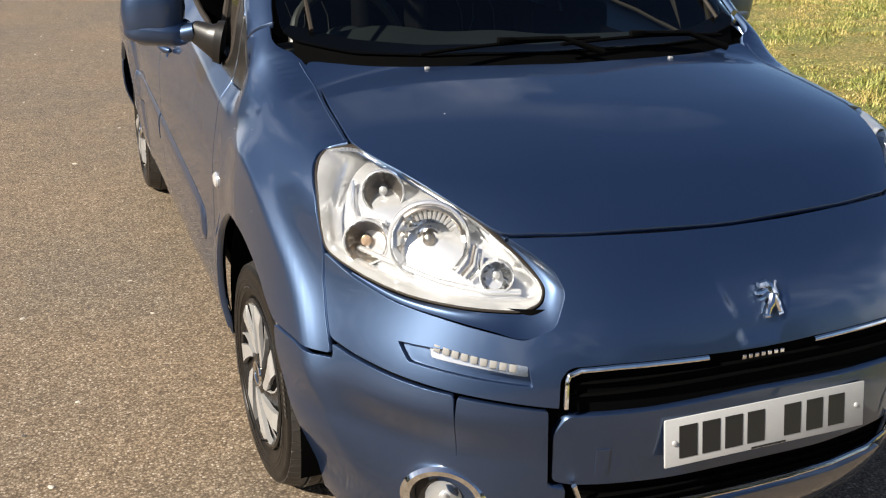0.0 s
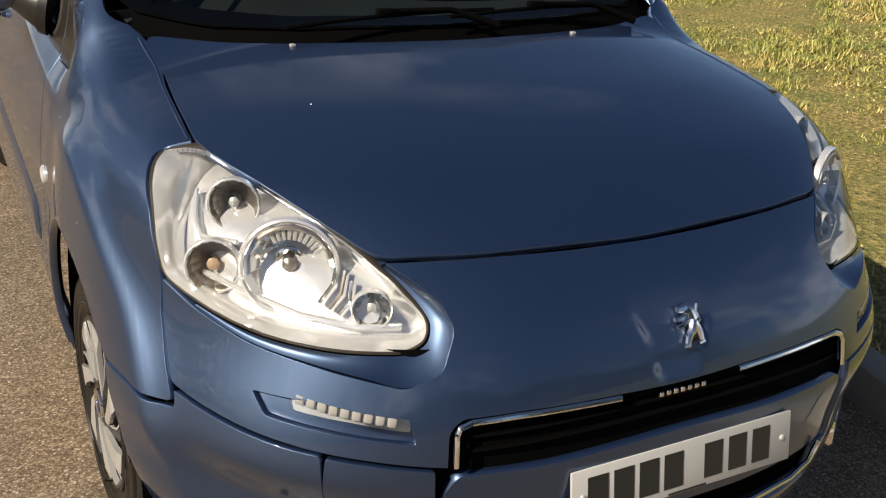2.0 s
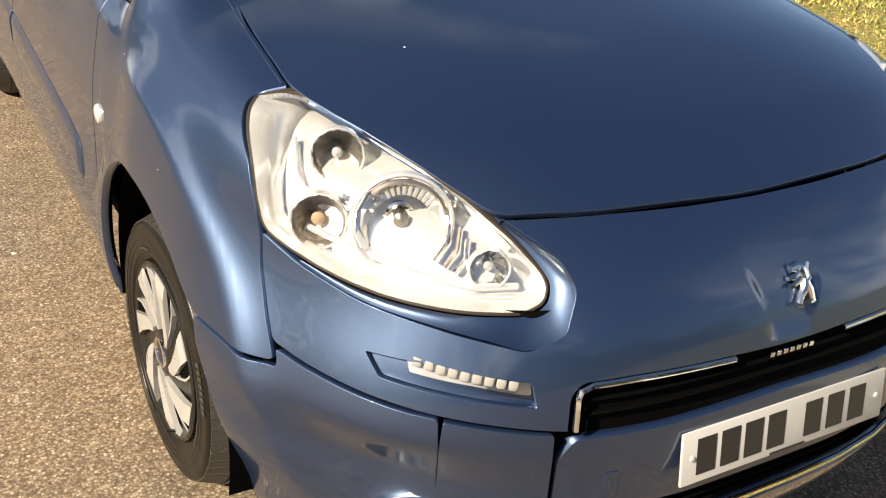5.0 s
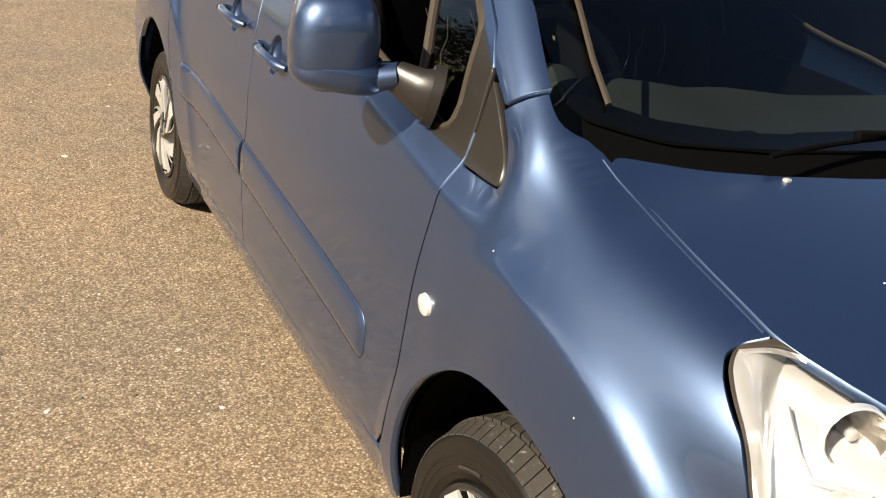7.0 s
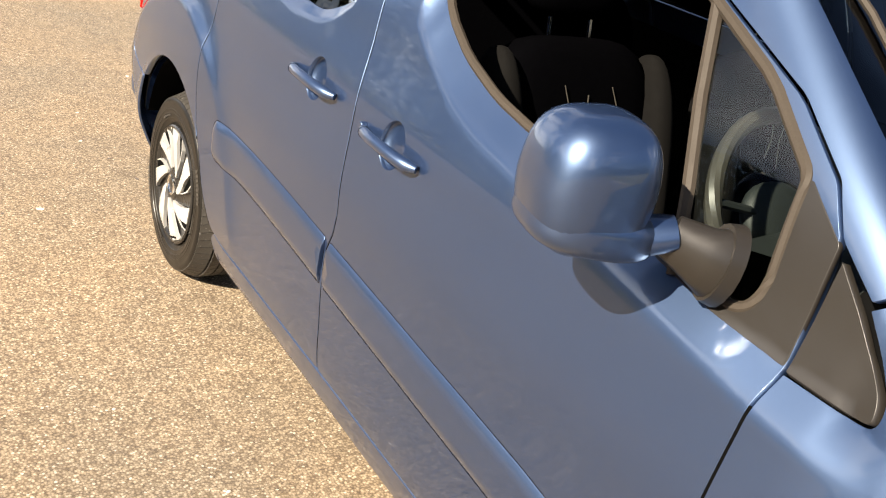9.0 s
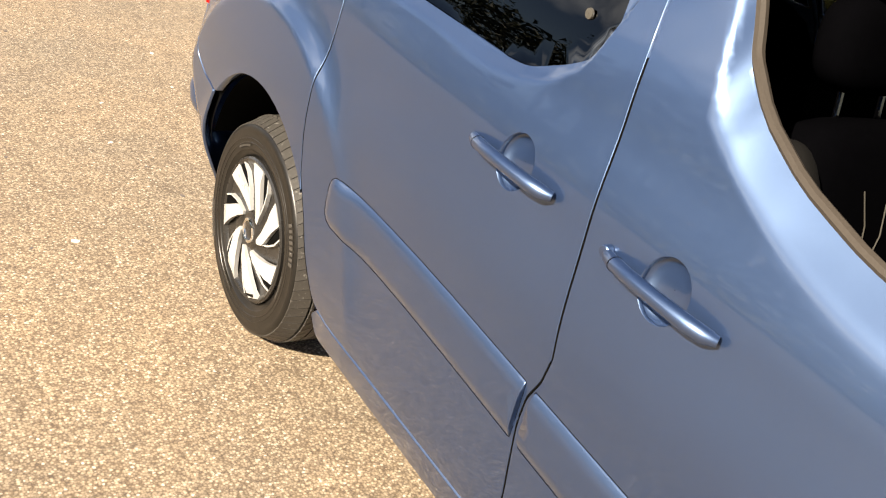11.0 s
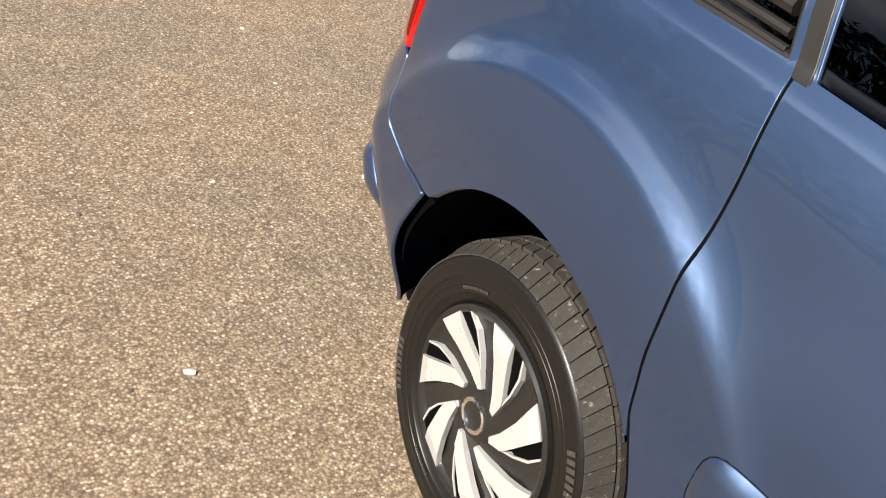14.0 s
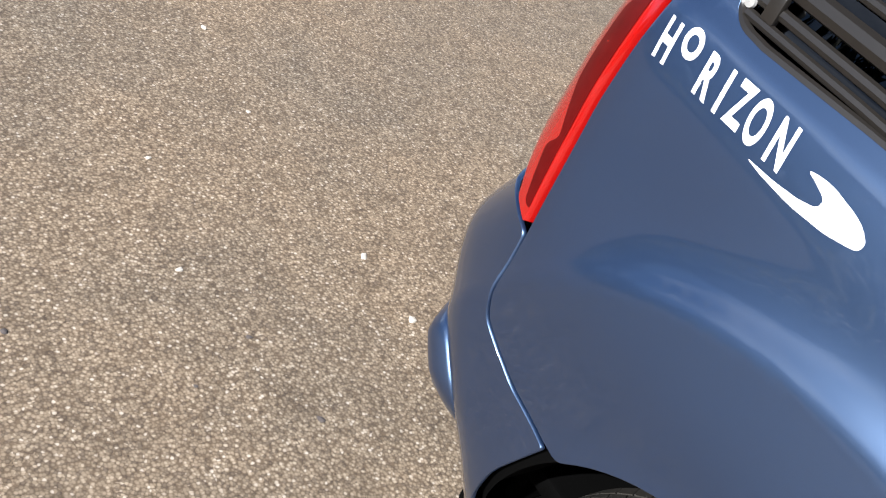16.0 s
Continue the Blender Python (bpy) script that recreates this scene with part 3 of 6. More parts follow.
# near-black sheet added behind the gaps; its colour stands in for their shade
def shell_mesh():
    parts = []
    side_out = rounded([(-0.36, 0.66), (-0.20, 1.0), (0.1, 1.10), (0.3, 1.16), (0.3, 1.0), (1.5, 1.02), (3.1, 1.05), (3.26, 0.9), (3.24, 0.62), (3.10, 0.42)]
                       + arc(*ARCH_R, 0, 180, 24) + [(2.31, 0.26), (0.36, 0.26)] + arc(*ARCH_F, 0, 165, 24), 0.01, 0.05)
    for dep, pl, out in ((0.025, from_side, side_out),
                         (0.03, from_front, rounded(fr([(-64, 0.24), (64, 0.24), (62, 0.60), (60, 0.80), (30, 0.80), (-30, 0.80), (-60, 0.80), (-62, 0.60)]), 0.01, 0.05)),
                         (0.03, from_top, rounded([(-0.66, -0.35), (-0.45, -0.70), (0.45, -0.70), (0.66, -0.35), (0.66, 0.0), (-0.66, 0.0)], 0.02, 0.05))):
        parts.append(skin(pl, out, depth=dep, cell=(0.06, 0.06), inset=0, flange=0))
    v, f, n = parts[0]
    parts.append((v * np.array([-1.0, 1, 1]), [tuple(reversed(q)) for q in f], n))
    vs, fs, c = [], [], 0
    for v, f, _ in parts:
        vs.append(v)
        fs += [tuple(i + c for i in q) for q in f]
        c += len(v)
    return np.concatenate(vs), fs


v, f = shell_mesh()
mesh_object("body_shell", v, f, DARK, car, "near-black backing that stands in for shade in the gaps")
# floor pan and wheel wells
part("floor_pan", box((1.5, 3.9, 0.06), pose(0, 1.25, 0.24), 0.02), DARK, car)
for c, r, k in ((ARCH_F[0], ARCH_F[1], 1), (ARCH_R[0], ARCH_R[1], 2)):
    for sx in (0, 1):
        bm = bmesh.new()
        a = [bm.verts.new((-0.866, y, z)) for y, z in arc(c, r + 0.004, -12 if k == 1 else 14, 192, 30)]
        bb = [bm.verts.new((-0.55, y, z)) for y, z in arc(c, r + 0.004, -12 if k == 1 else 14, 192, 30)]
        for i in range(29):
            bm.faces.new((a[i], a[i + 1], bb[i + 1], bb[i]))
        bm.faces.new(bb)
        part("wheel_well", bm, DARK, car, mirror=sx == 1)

# --- bonnet
half = [(0, -0.775), (0.0819, -0.7720), (0.2253, -0.7642), (0.3479, -0.7538), (0.5051, -0.7192), (0.5515, -0.6676), (0.6243, -0.5599), (0.6862, -0.4312), (0.7087, -0.3563),
        (0.7016, -0.1816), (0.6862, -0.0164), (0.6961, 0.0996, 0.04), (0.6246, 0.0793), (0.5480, 0.0438), (0.3897, -0.0119), (0.2359, -0.0460), (0.0, -0.065)]
bonnet = panel("bonnet", PAINT, car, from_top, rounded(half[:-1] + [(0, -0.065)] + [(-p[0], *p[1:]) for p in reversed(half[1:-1])], 0.03), both=False, cell=(0.025, 0.025), label="smooth blue bonnet with a small stone chip")[0]

# stone chips that show the pale undercoat
def stone_chip(p, r, parent):
    n = Vector(normal(np.array([p]))[0])
    part("stone_chip", lathe([(0.0, r), (0.0004, r * 0.8), (0.0005, 0.0002)], Matrix.Translation(p) @ n.to_track_quat("Z", "Y").to_matrix().to_4x4(), 7), DECAL, parent, "small pale stone chip")


stone_chip(from_top(np.array([[-0.468, -0.315]]))[0], 0.0019, bonnet)

# --- headlights
HL = fr([(70.23, 1.0264), (72.69, 1.0153), (71.96, 0.9970), (67.53, 0.9396), (65.71, 0.8914), (64.56, 0.8399), (59.05, 0.8178), (51.68, 0.8033), (44.27, 0.8008), (38.29, 0.8021), (34.80, 0.8048),
         (32.81, 0.8193), (32.47, 0.8399), (33.18, 0.8571), (35.72, 0.8862), (39.60, 0.9185), (45.38, 0.9563), (52.93, 0.9901), (60.33, 1.0144), (65.78, 1.0254)])
hl_line = rounded(HL, 0.03, 0.012)


def lamp_sink(arc_):
    """How far the lamp's tip lies below the bumper's skin."""
    return 0.034 * np.exp(-((np.asarray(arc_) / ARC - 33) / 7) ** 2)


def on_lens(u, depth=0.0):
    sink = lamp_sink(u[:, 0])
    return from_front(np.column_stack([u[:, 0], u[:, 1] - 0.42 * sink]), depth + sink)


# the painted lip round the lamp's lower edge and tip: its crest on the bumper
ring = np.array(HL)
ring_out = outward(ring) * (1 if area2(ring) > 0 else -1)
LIP = list(range(6, 16))
LIP_WIDE = (0.006, 0.012, 0.018, 0.026, 0.036, 0.040, 0.038, 0.030, 0.018, 0.006)
crest_line = [ring[i] + ring_out[i] * w - np.array([0, 0.30 * lamp_sink(ring[i][0])]) for i, w in zip(LIP, LIP_WIDE)]

# --- bumper upper skin with openings
NOSE_TOP = [(0, 0.912), (12.5, 0.914), (24.05, 0.9181), (33.36, 0.9200), (39.80, 0.9195)]
bump_half = NOSE_TOP[1:-1] + [(p[0] / ARC, p[1]) for p in reversed(crest_line)] + [(64.56, 0.8399), (63.80, 0.7838), (61.78, 0.7188), (60.27, 0.6776), (56.64, 0.6679), (50.46, 0.6611), (44.97, 0.6556), (41.33, 0.6506), (36.89, 0.6444), (31.05, 0.6327), (29.30, 0.6298, 0.004),
            (29.38, 0.6896), (28.34, 0.7074), (22.6, 0.709), (9.2, 0.703), (4, 0.700)]
outer = fr(bump_half)
outer = [(0.0, 0.912)] + outer + [(0.0, 0.699)] + [(-p[0], *p[1:]) for p in reversed(outer)]
POCKET = fr([(49.91, 0.7228), (42.57, 0.7288), (33.49, 0.7135), (32.68, 0.6733), (35.66, 0.6781), (42.13, 0.6861), (47.91, 0.6912)])
pocket = rounded(POCKET, 0.006, 0.012)
pocket_r = pocket * np.array([-1.0, 1])
panel("front_bumper", PAINT, car, from_front, rounded(outer, 0.012, 0.015), both=False, holes=[pocket, pocket_r], cell=(0.016, 0.014), hole_flange=0.024, label="painted upper front bumper")
# daytime lamps in their pockets
panel("lamp_pocket", PAINT, car, from_front, pocket, depth=0.018, inset=-0.004, flange=0, cell=(0.02, 0.02))
DRL = rounded(fr([(45.71, 0.7240), (39.14, 0.7243), (33.70, 0.7134), (33.50, 0.6885), (39.00, 0.6991), (45.29, 0.7047)]), 0.004, 0.01)
drl_back = panel("daytime_lamp", REFLECTOR, car, from_front, DRL, depth=0.012, inset=0.0, flange=0.005, cell=(0.02, 0.02), label="slim faceted daytime running lamp")
for twin, ob in enumerate(drl_back):
    for k in range(9):
        a = 44.6 - k * 1.16
        z = 0.7245 - k * 0.0023
        p = from_front(np.array([[a * ARC, z]]), 0.006)[0]
        n = normal(p[None])[0]
        t = Vector((-n[1], n[0], 0)).normalized()
        m = Matrix.Translation(p) @ Matrix.Rotation(math.atan2(t.y, t.x), 4, "Z") @ Matrix.Rotation(radians(6), 4, "Y")
        part("led_cell", box((0.0155, 0.008, 0.018), m, 0.003), SILVER, ob, mirror=twin == 1)
panel("lamp_lens", CLEAR, car, from_front, DRL, depth=0.004, inset=0.0, flange=0.004, cell=(0.03, 0.02))

# --- lower bumper wings
def from_corner(u, depth=0.0):
    """(arc round the front corner, 0 ahead; height) -> point."""
    a = np.radians(u[:, 0] / ARC)
    way = np.column_stack([np.sin(a), np.cos(a), np.zeros(len(u))])
    o = np.column_stack([np.full(len(u), -0.42), np.full(len(u), -0.36), u[:, 1]]) - way * 0.9
    return lift(o, way, depth, 0.9)[0]


def corner_arc(p):
    return math.degrees(math.atan2(-(p[0] + 0.42), -(p[1] + 0.36))) * ARC


def to_corner(pts):
    """Nose degrees and heights as corner arcs."""
    return [(corner_arc(q), *p[1:]) for p, q in zip(pts, from_front(np.array([(p[0] * ARC, p[1]) for p in pts])))]


def side_to_corner(pts):
    return [(corner_arc(q), p[1]) for p, q in zip(pts, from_side(np.array(pts, float)))]


wing = (to_corner([(41.74, 0.6495), (44.96, 0.6519), (50.44, 0.6576), (56.60, 0.6645), (59.79, 0.6724)])
        + side_to_corner([(-0.593, 0.645), (-0.546, 0.640), (-0.487, 0.646), (-0.385, 0.640)])
        + side_to_corner(arc(*ARCH_F, 146, 192, 12)) + side_to_corner([(-0.44, 0.23)]) + to_corner([(58.70, 0.1258), (42.97, 0.1318)]))
panel("bumper_wing", PAINT, car, from_corner, rounded(wing, 0.012), cell=(0.012, 0.018))
inner = fr([(41.48, 0.6468), (42.65, 0.1330), (29.27, 0.1922), (27.79, 0.2409), (27.71, 0.4459), (29.98, 0.4534), (30.53, 0.6288), (36.89, 0.6405)])
panel("bumper_cheek", PAINT, car, from_front, rounded(inner, 0.008), cell=(0.02, 0.02))
# middle bar that carries the plate
bar = [(-30.6, 0.575), (-29.0, 0.612), (-17, 0.608), (0, 0.612), (17, 0.608), (28.49, 0.6130), (30.12, 0.5741), (29.88, 0.4586), (27.40, 0.4483), (13, 0.436), (0, 0.436), (-13, 0.436), (-28, 0.452), (-30.4, 0.465)]
panel("bumper_bar", PAINT, car, from_front, rounded(fr(bar), 0.014), both=False, depth=0.008, flange=0.03, cell=(0.02, 0.016), label="blue bumper beam below the grille")
panel("tow_eye_cover", PAINT, car, from_front, rounded(fr([(24.55, 0.5341), (22.4, 0.535), (22.4, 0.470), (24.54, 0.4685)]), 0.004, 0.01), both=False, depth=0.0055, flange=0.003, cell=(0.02, 0.02))
# lower lip
lip = [(-27.5, 0.375), (-18, 0.352), (0, 0.345), (18, 0.352), (26.87, 0.3709), (27.64, 0.2933), (27.51, 0.2032), (0, 0.20), (-28.3, 0.215), (-28.3, 0.30)]
panel("bumper_lip", PAINT, car, from_front, rounded(fr(lip), 0.01), both=False, depth=-0.004, flange=0.03, cell=(0.025, 0.025))


def on_front(pts, depth):
    return from_front(np.array(fr(pts), float), depth)


def chrome_line(name, pts, r, depth, parent, flat=1.0, mirror=False, mat=None):
    dense = []
    for a, c in zip(pts, pts[1:]):
        dense += [(a[0] + (c[0] - a[0]) * t / 6, a[1] + (c[1] - a[1]) * t / 6) for t in range(6)]
    return part(name, tube(on_front(dense + [pts[-1]], depth), r, 8, flat=flat), mat or CHROME, parent, mirror=mirror)


# --- grille
grille = empty("grille", car)
grille["label"] = "black front grille with chrome trim"
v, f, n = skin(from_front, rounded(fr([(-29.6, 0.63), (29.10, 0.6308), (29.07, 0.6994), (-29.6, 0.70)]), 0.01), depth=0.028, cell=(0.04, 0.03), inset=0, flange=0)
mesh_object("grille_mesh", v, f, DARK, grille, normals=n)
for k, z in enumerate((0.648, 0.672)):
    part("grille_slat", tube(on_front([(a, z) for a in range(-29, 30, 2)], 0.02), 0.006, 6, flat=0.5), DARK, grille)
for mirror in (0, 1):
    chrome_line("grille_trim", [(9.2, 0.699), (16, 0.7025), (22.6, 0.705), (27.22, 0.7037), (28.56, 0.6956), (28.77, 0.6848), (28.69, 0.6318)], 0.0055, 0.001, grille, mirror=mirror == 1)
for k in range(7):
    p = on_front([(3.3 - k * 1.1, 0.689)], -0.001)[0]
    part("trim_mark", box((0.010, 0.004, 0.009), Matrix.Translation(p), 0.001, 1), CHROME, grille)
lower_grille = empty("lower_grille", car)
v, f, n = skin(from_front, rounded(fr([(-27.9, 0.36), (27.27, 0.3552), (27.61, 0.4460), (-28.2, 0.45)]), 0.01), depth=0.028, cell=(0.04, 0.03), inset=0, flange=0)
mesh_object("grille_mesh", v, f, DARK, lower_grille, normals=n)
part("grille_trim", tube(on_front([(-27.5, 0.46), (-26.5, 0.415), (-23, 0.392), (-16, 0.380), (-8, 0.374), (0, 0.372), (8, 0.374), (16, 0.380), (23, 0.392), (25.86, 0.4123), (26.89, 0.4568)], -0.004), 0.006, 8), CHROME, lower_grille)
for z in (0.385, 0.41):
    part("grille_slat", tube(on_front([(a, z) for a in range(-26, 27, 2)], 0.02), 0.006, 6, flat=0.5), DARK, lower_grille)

# --- number plate, its writing as plain bars
plate = empty("number_plate", car)
pm = pose(0.026, -0.958, 0.532, 79, 0, 0)
part("plate", box((0.522, 0.101, 0.006), pm, 0.0025), PLATE, plate, "white acrylic number plate with black bars")
for x in (-0.205, -0.148, -0.091, -0.034, 0.062, 0.122, 0.182):
    part("printed_bar", box((0.044, 0.068, 0.001), pm @ pose(x, 0.0, 0.0038), 0), PLATE_BLACK, plate, smooth=False)
part("maker_line", box((0.09, 0.004, 0.001), pm @ pose(0, -0.046, 0.0038), 0), PLATE_BLACK, plate, smooth=False)
for x in (-0.238, 0.238):
    part("plate_screw", lathe([(0, 0.006), (0.003, 0.005), (0.004, 0.0005)], pm @ pose(x, 0.0, 0.003), 10), PLATE, plate)

# --- badge: plain chrome strokes
badge = empty("badge", car)
bp, bn = on_front([(-1.9, 0.789)], 0.0)[0], normal(on_front([(-1.9, 0.789)], 0.0))[0]
bmx = Matrix.Translation(bp) @ Matrix.Rotation(radians(90 - math.degrees(math.asin(bn[2]))), 4, "X")
for pts, r in (([(-0.018, 0.028), (-0.004, 0.030), (0.006, 0.022), (0.012, 0.006)], [0.006, 0.010, 0.011, 0.010]),
               ([(0.010, 0.006), (0.006, -0.012), (-0.004, -0.022), (-0.012, -0.036)], [0.010, 0.009, 0.007, 0.005]),
               ([(0.010, 0.004), (0.020, -0.014), (0.024, -0.034)], [0.009, 0.008, 0.005]),
               ([(0.004, 0.018), (-0.014, 0.012), (-0.028, 0.012)], [0.007, 0.006, 0.004]),
               ([(0.006, 0.010), (-0.012, 0.000), (-0.026, -0.002)], [0.007, 0.006, 0.004]),
               ([(0.014, -0.004), (0.026, 0.004), (0.022, 0.020), (0.028, 0.032)], [0.004, 0.004, 0.0035, 0.003]),
               ([(-0.020, -0.036), (-0.006, -0.036)], [0.004, 0.005]), ([(0.014, -0.036), (0.028, -0.034)], [0.005, 0.004])):
    bm = tube([bmx @ Vector((x, y, 0.007)) for x, y in pts], r, 8)
    part("badge_stroke", bm, CHROME, badge)

# --- fog lamps
for mirror in (0, 1):
    fog = empty("fog_lamp", car)
    fog["label"] = "round fog lamp in a chrome ring"
    p = on_front([(43.16, 0.3890)], 0.0)[0]
    n = Vector(normal(p[None])[0])
    m = Matrix.Translation(p) @ (Vector((n.x * 0.7, n.y, 0.05))).to_track_quat("Z", "Y").to_matrix().to_4x4()
    prof = [(-0.02, 0.084), (0.012, 0.082), (0.020, 0.074), (0.018, 0.062), (0.006, 0.056), (-0.004, 0.055)]
    part("fog_ring", lathe([(h, r) for h, r in prof], m @ Matrix.Diagonal((1.15, 0.88, 1, 1)), 40), CHROME, fog, mirror=mirror == 1)
    part("fog_bowl", lathe([(0.0, 0.062), (-0.002, 0.044), (0.004, 0.043), (0.002, 0.001)], m, 32), BLACK_PLASTIC, fog, mirror=mirror == 1)
    part("fog_reflector", lathe([(0.010, 0.040), (0.006, 0.03), (0.004, 0.012), (0.010, 0.010), (0.012, 0.0005)], m, 24), REFLECTOR, fog, mirror=mirror == 1)
    part("fog_lens", lathe([(0.010, 0.042), (0.016, 0.03), (0.019, 0.015), (0.020, 0.0005)], m, 28), CLEAR, fog, mirror=mirror == 1)

# --- headlight units
def on_lamp(pts, depth):
    return on_lens(np.array(fr(pts), float), depth)


for mirror in (0, 1):
    unit = empty("headlight", car)
    unit["label"] = "large swept-back clear headlight"
    mk = mirror == 1
    v, f, n = skin(on_lens, hl_line, cell=(0.02, 0.016), inset=0.003, flange=0.010)
    ob = mesh_object("headlight_lens", v, f, CLEAR, unit, "clear plastic cover", n, mirror=mk)
    ob.visible_shadow = False
    v, f, n = skin(on_lens, hl_line, depth=0.050, cell=(0.012, 0.012), inset=0.007, flange=0)
    mesh_object("headlight_tray", v, f, REFLECTOR, unit, "chromed inner tray", n, mirror=mk)
    loop = hl_line if area2(hl_line) > 0 else hl_line[::-1]
    k = len(loop)
    for name, rings, mat in (("headlight_bezel", ((0.005, 0.003), (0.012, 0.012), (0.014, 0.026), (0.007, 0.052)), REFLECTOR),
                             ("headlight_frame", ((-0.0005, 0.0045), (0.0012, 0.0015), (0.0035, 0.0012), (0.0052, 0.0045)), SEAL)):
        rows = [on_lens(loop - outward(loop) * o, d) for o, d in rings]
        mesh_object(name, np.concatenate(rows), [(j * k + i, j * k + (i + 1) % k, (j + 1) * k + (i + 1) % k, (j + 1) * k + i) for j in range(len(rings) - 1) for i in range(k)], mat, unit, mirror=mk)
    # painted lip, hollowed from its crest down to the lamp
    lens_edge = [np.array([ring[i][0], ring[i][1] - 0.42 * lamp_sink(ring[i][0])]) for i in LIP]
    tt = np.linspace(0, len(LIP) - 1, 46)
    fine = lambda line: np.column_stack([spline(list(enumerate(p[c] for p in line)))(tt) for c in (0, 1)])
    hi_, lo_ = fine(crest_line), fine(lens_edge)
    sink = lamp_sink(fine([(ring[i][0], 0) for i in LIP])[:, 0])
    rows = [from_front(hi_ * (1 - t) + lo_ * t, sink * t ** 0.75 + 0.0006 + 0.004 * math.sin(math.pi * t)) for t in np.linspace(0, 1, 9)]
    mesh_object("headlight_lip", np.concatenate(rows), [(j * 46 + i, j * 46 + i + 1, (j + 1) * 46 + i + 1, (j + 1) * 46 + i) for j in range(8) for i in range(45)], PAINT, unit, "painted lip round the lamp's tip", mirror=mk)
    way = Vector((-0.42, -1.0, 0.10)).normalized()
    q = way.to_track_quat("Z", "Y").to_matrix().to_4x4()

    def bowl(name, deg, z, depth, r, deep, mat, bulb_mat, bulb=0.011, segs=30, flat=False):
        p = on_lamp([(deg, z)], depth)[0]
        m = Matrix.Translation(p) @ q
        prof = [(-0.004, r * 1.10), (0.008, r * 1.08), (0.010, r * 1.03), (0.006, r * 0.98)] + [(-deep * (1 - t * t), r * 0.98 * t) for t in (0.88, 0.68, 0.45, 0.24)]
        part(name, lathe(prof[3:], m, segs), mat, unit, mirror=mk, smooth=not flat)
        part("reflector_rim", lathe(prof[:4], m, 36), REFLECTOR, unit, mirror=mk)
        part("bulb", lathe([(-deep, r * 0.24), (-deep * 0.3, bulb), (-deep * 0.2, bulb * 1.15), (-deep * 0.1, bulb * 0.6), (-deep * 0.08, 0.0005)], m, 16), bulb_mat, unit, mirror=mk)
        return m

    mm = bowl("main_reflector", 49.6, 0.893, 0.034, 0.078, 0.055, REFLECTOR_BOWL, REFLECTOR_DIM, 0.011, 13, True)
    part("bulb_collar", lathe([(-0.045, 0.024), (-0.030, 0.025), (-0.028, 0.021), (-0.030, 0.016)], mm, 24), CHROME, unit, mirror=mk)
    bowl("side_reflector", 60.0, 0.958, 0.034, 0.043, 0.035, REFLECTOR_DIM, SILVER, 0.008, 16, True)
    bowl("indicator_reflector", 58.8, 0.872, 0.032, 0.045, 0.035, REFLECTOR_DIM, AMBER, 0.010, 16, True)
    bowl("inner_reflector", 39.4, 0.851, 0.030, 0.032, 0.03, REFLECTOR_BOWL, SILVER, 0.007, 11, True)
    # toothed visor over the main bowl
    for i in range(10):
        a = radians(118 - i * 9.5)
        tooth = mm @ Matrix.Rotation(a - radians(90), 4, "Z") @ Matrix.Translation((0, 0.058, 0.004))
        part("visor_tooth", box((0.0062, 0.020, 0.004), tooth, 0.001, 1), SILVER, unit, mirror=mk)
    part("visor", tube([mm @ Vector((0.071 * math.cos(radians(a)), 0.071 * math.sin(radians(a)), 0.008)) for a in range(15, 140, 6)], 0.0045, 6), REFLECTOR_DIM, unit, mirror=mk)
    # ribs that part the main bowl into fields
    for x in (-0.034, 0.012, 0.046):
        h = math.sqrt(0.072 ** 2 - x * x)
        part("reflector_rib", tube([mm @ Vector((x + 0.010 * t, -h * 0.2 - h * 0.75 * t, -0.055 * (1 - (x * x + (h * (0.2 + 0.75 * t)) ** 2) / 0.0062))) for t in np.linspace(0, 1, 6)], 0.0016, 6), SILVER, unit, mirror=mk)
    # slotted fin beside the inner lamp, and ridges of the tray
    for i, deg in enumerate((44.6, 43.4, 42.3)):
        part("tray_fin", tube(on_lamp([(deg, 0.905 - 0.012 * i), (deg - 0.3, 0.875 - 0.010 * i), (deg + 0.6, 0.850 - 0.006 * i)], 0.036), 0.0036, 6), REFLECTOR_DIM if i == 1 else REFLECTOR_BOWL, unit, mirror=mk)
    for pts, r in (([(68.0, 1.000), (62.0, 0.996), (55.0, 0.975), (48.0, 0.944), (42.0, 0.905), (37.5, 0.868)], 0.0055), ([(66.5, 0.960), (63.8, 0.925), (62.0, 0.905), (57.0, 0.910)], 0.005), ([(60.5, 0.852), (54.0, 0.842), (47.0, 0.828), (40.5, 0.821), (36.0, 0.825)], 0.006)):
        part("tray_ridge", tube(on_lamp(pts, 0.040), r, 8), REFLECTOR, unit, mirror=mk)

# --- front wings
def top_to_side(pts):
    return [(y, float(z) + 0.003) for (x, y), z in zip(pts, from_top(np.array([(-x, y) for x, y in pts], float))[:, 2])]


def front_to_side(pts):
    return [(float(q[1]), p[1]) for p, q in zip(pts, from_front(np.array([(p[0] * ARC, p[1]) for p in pts])))]


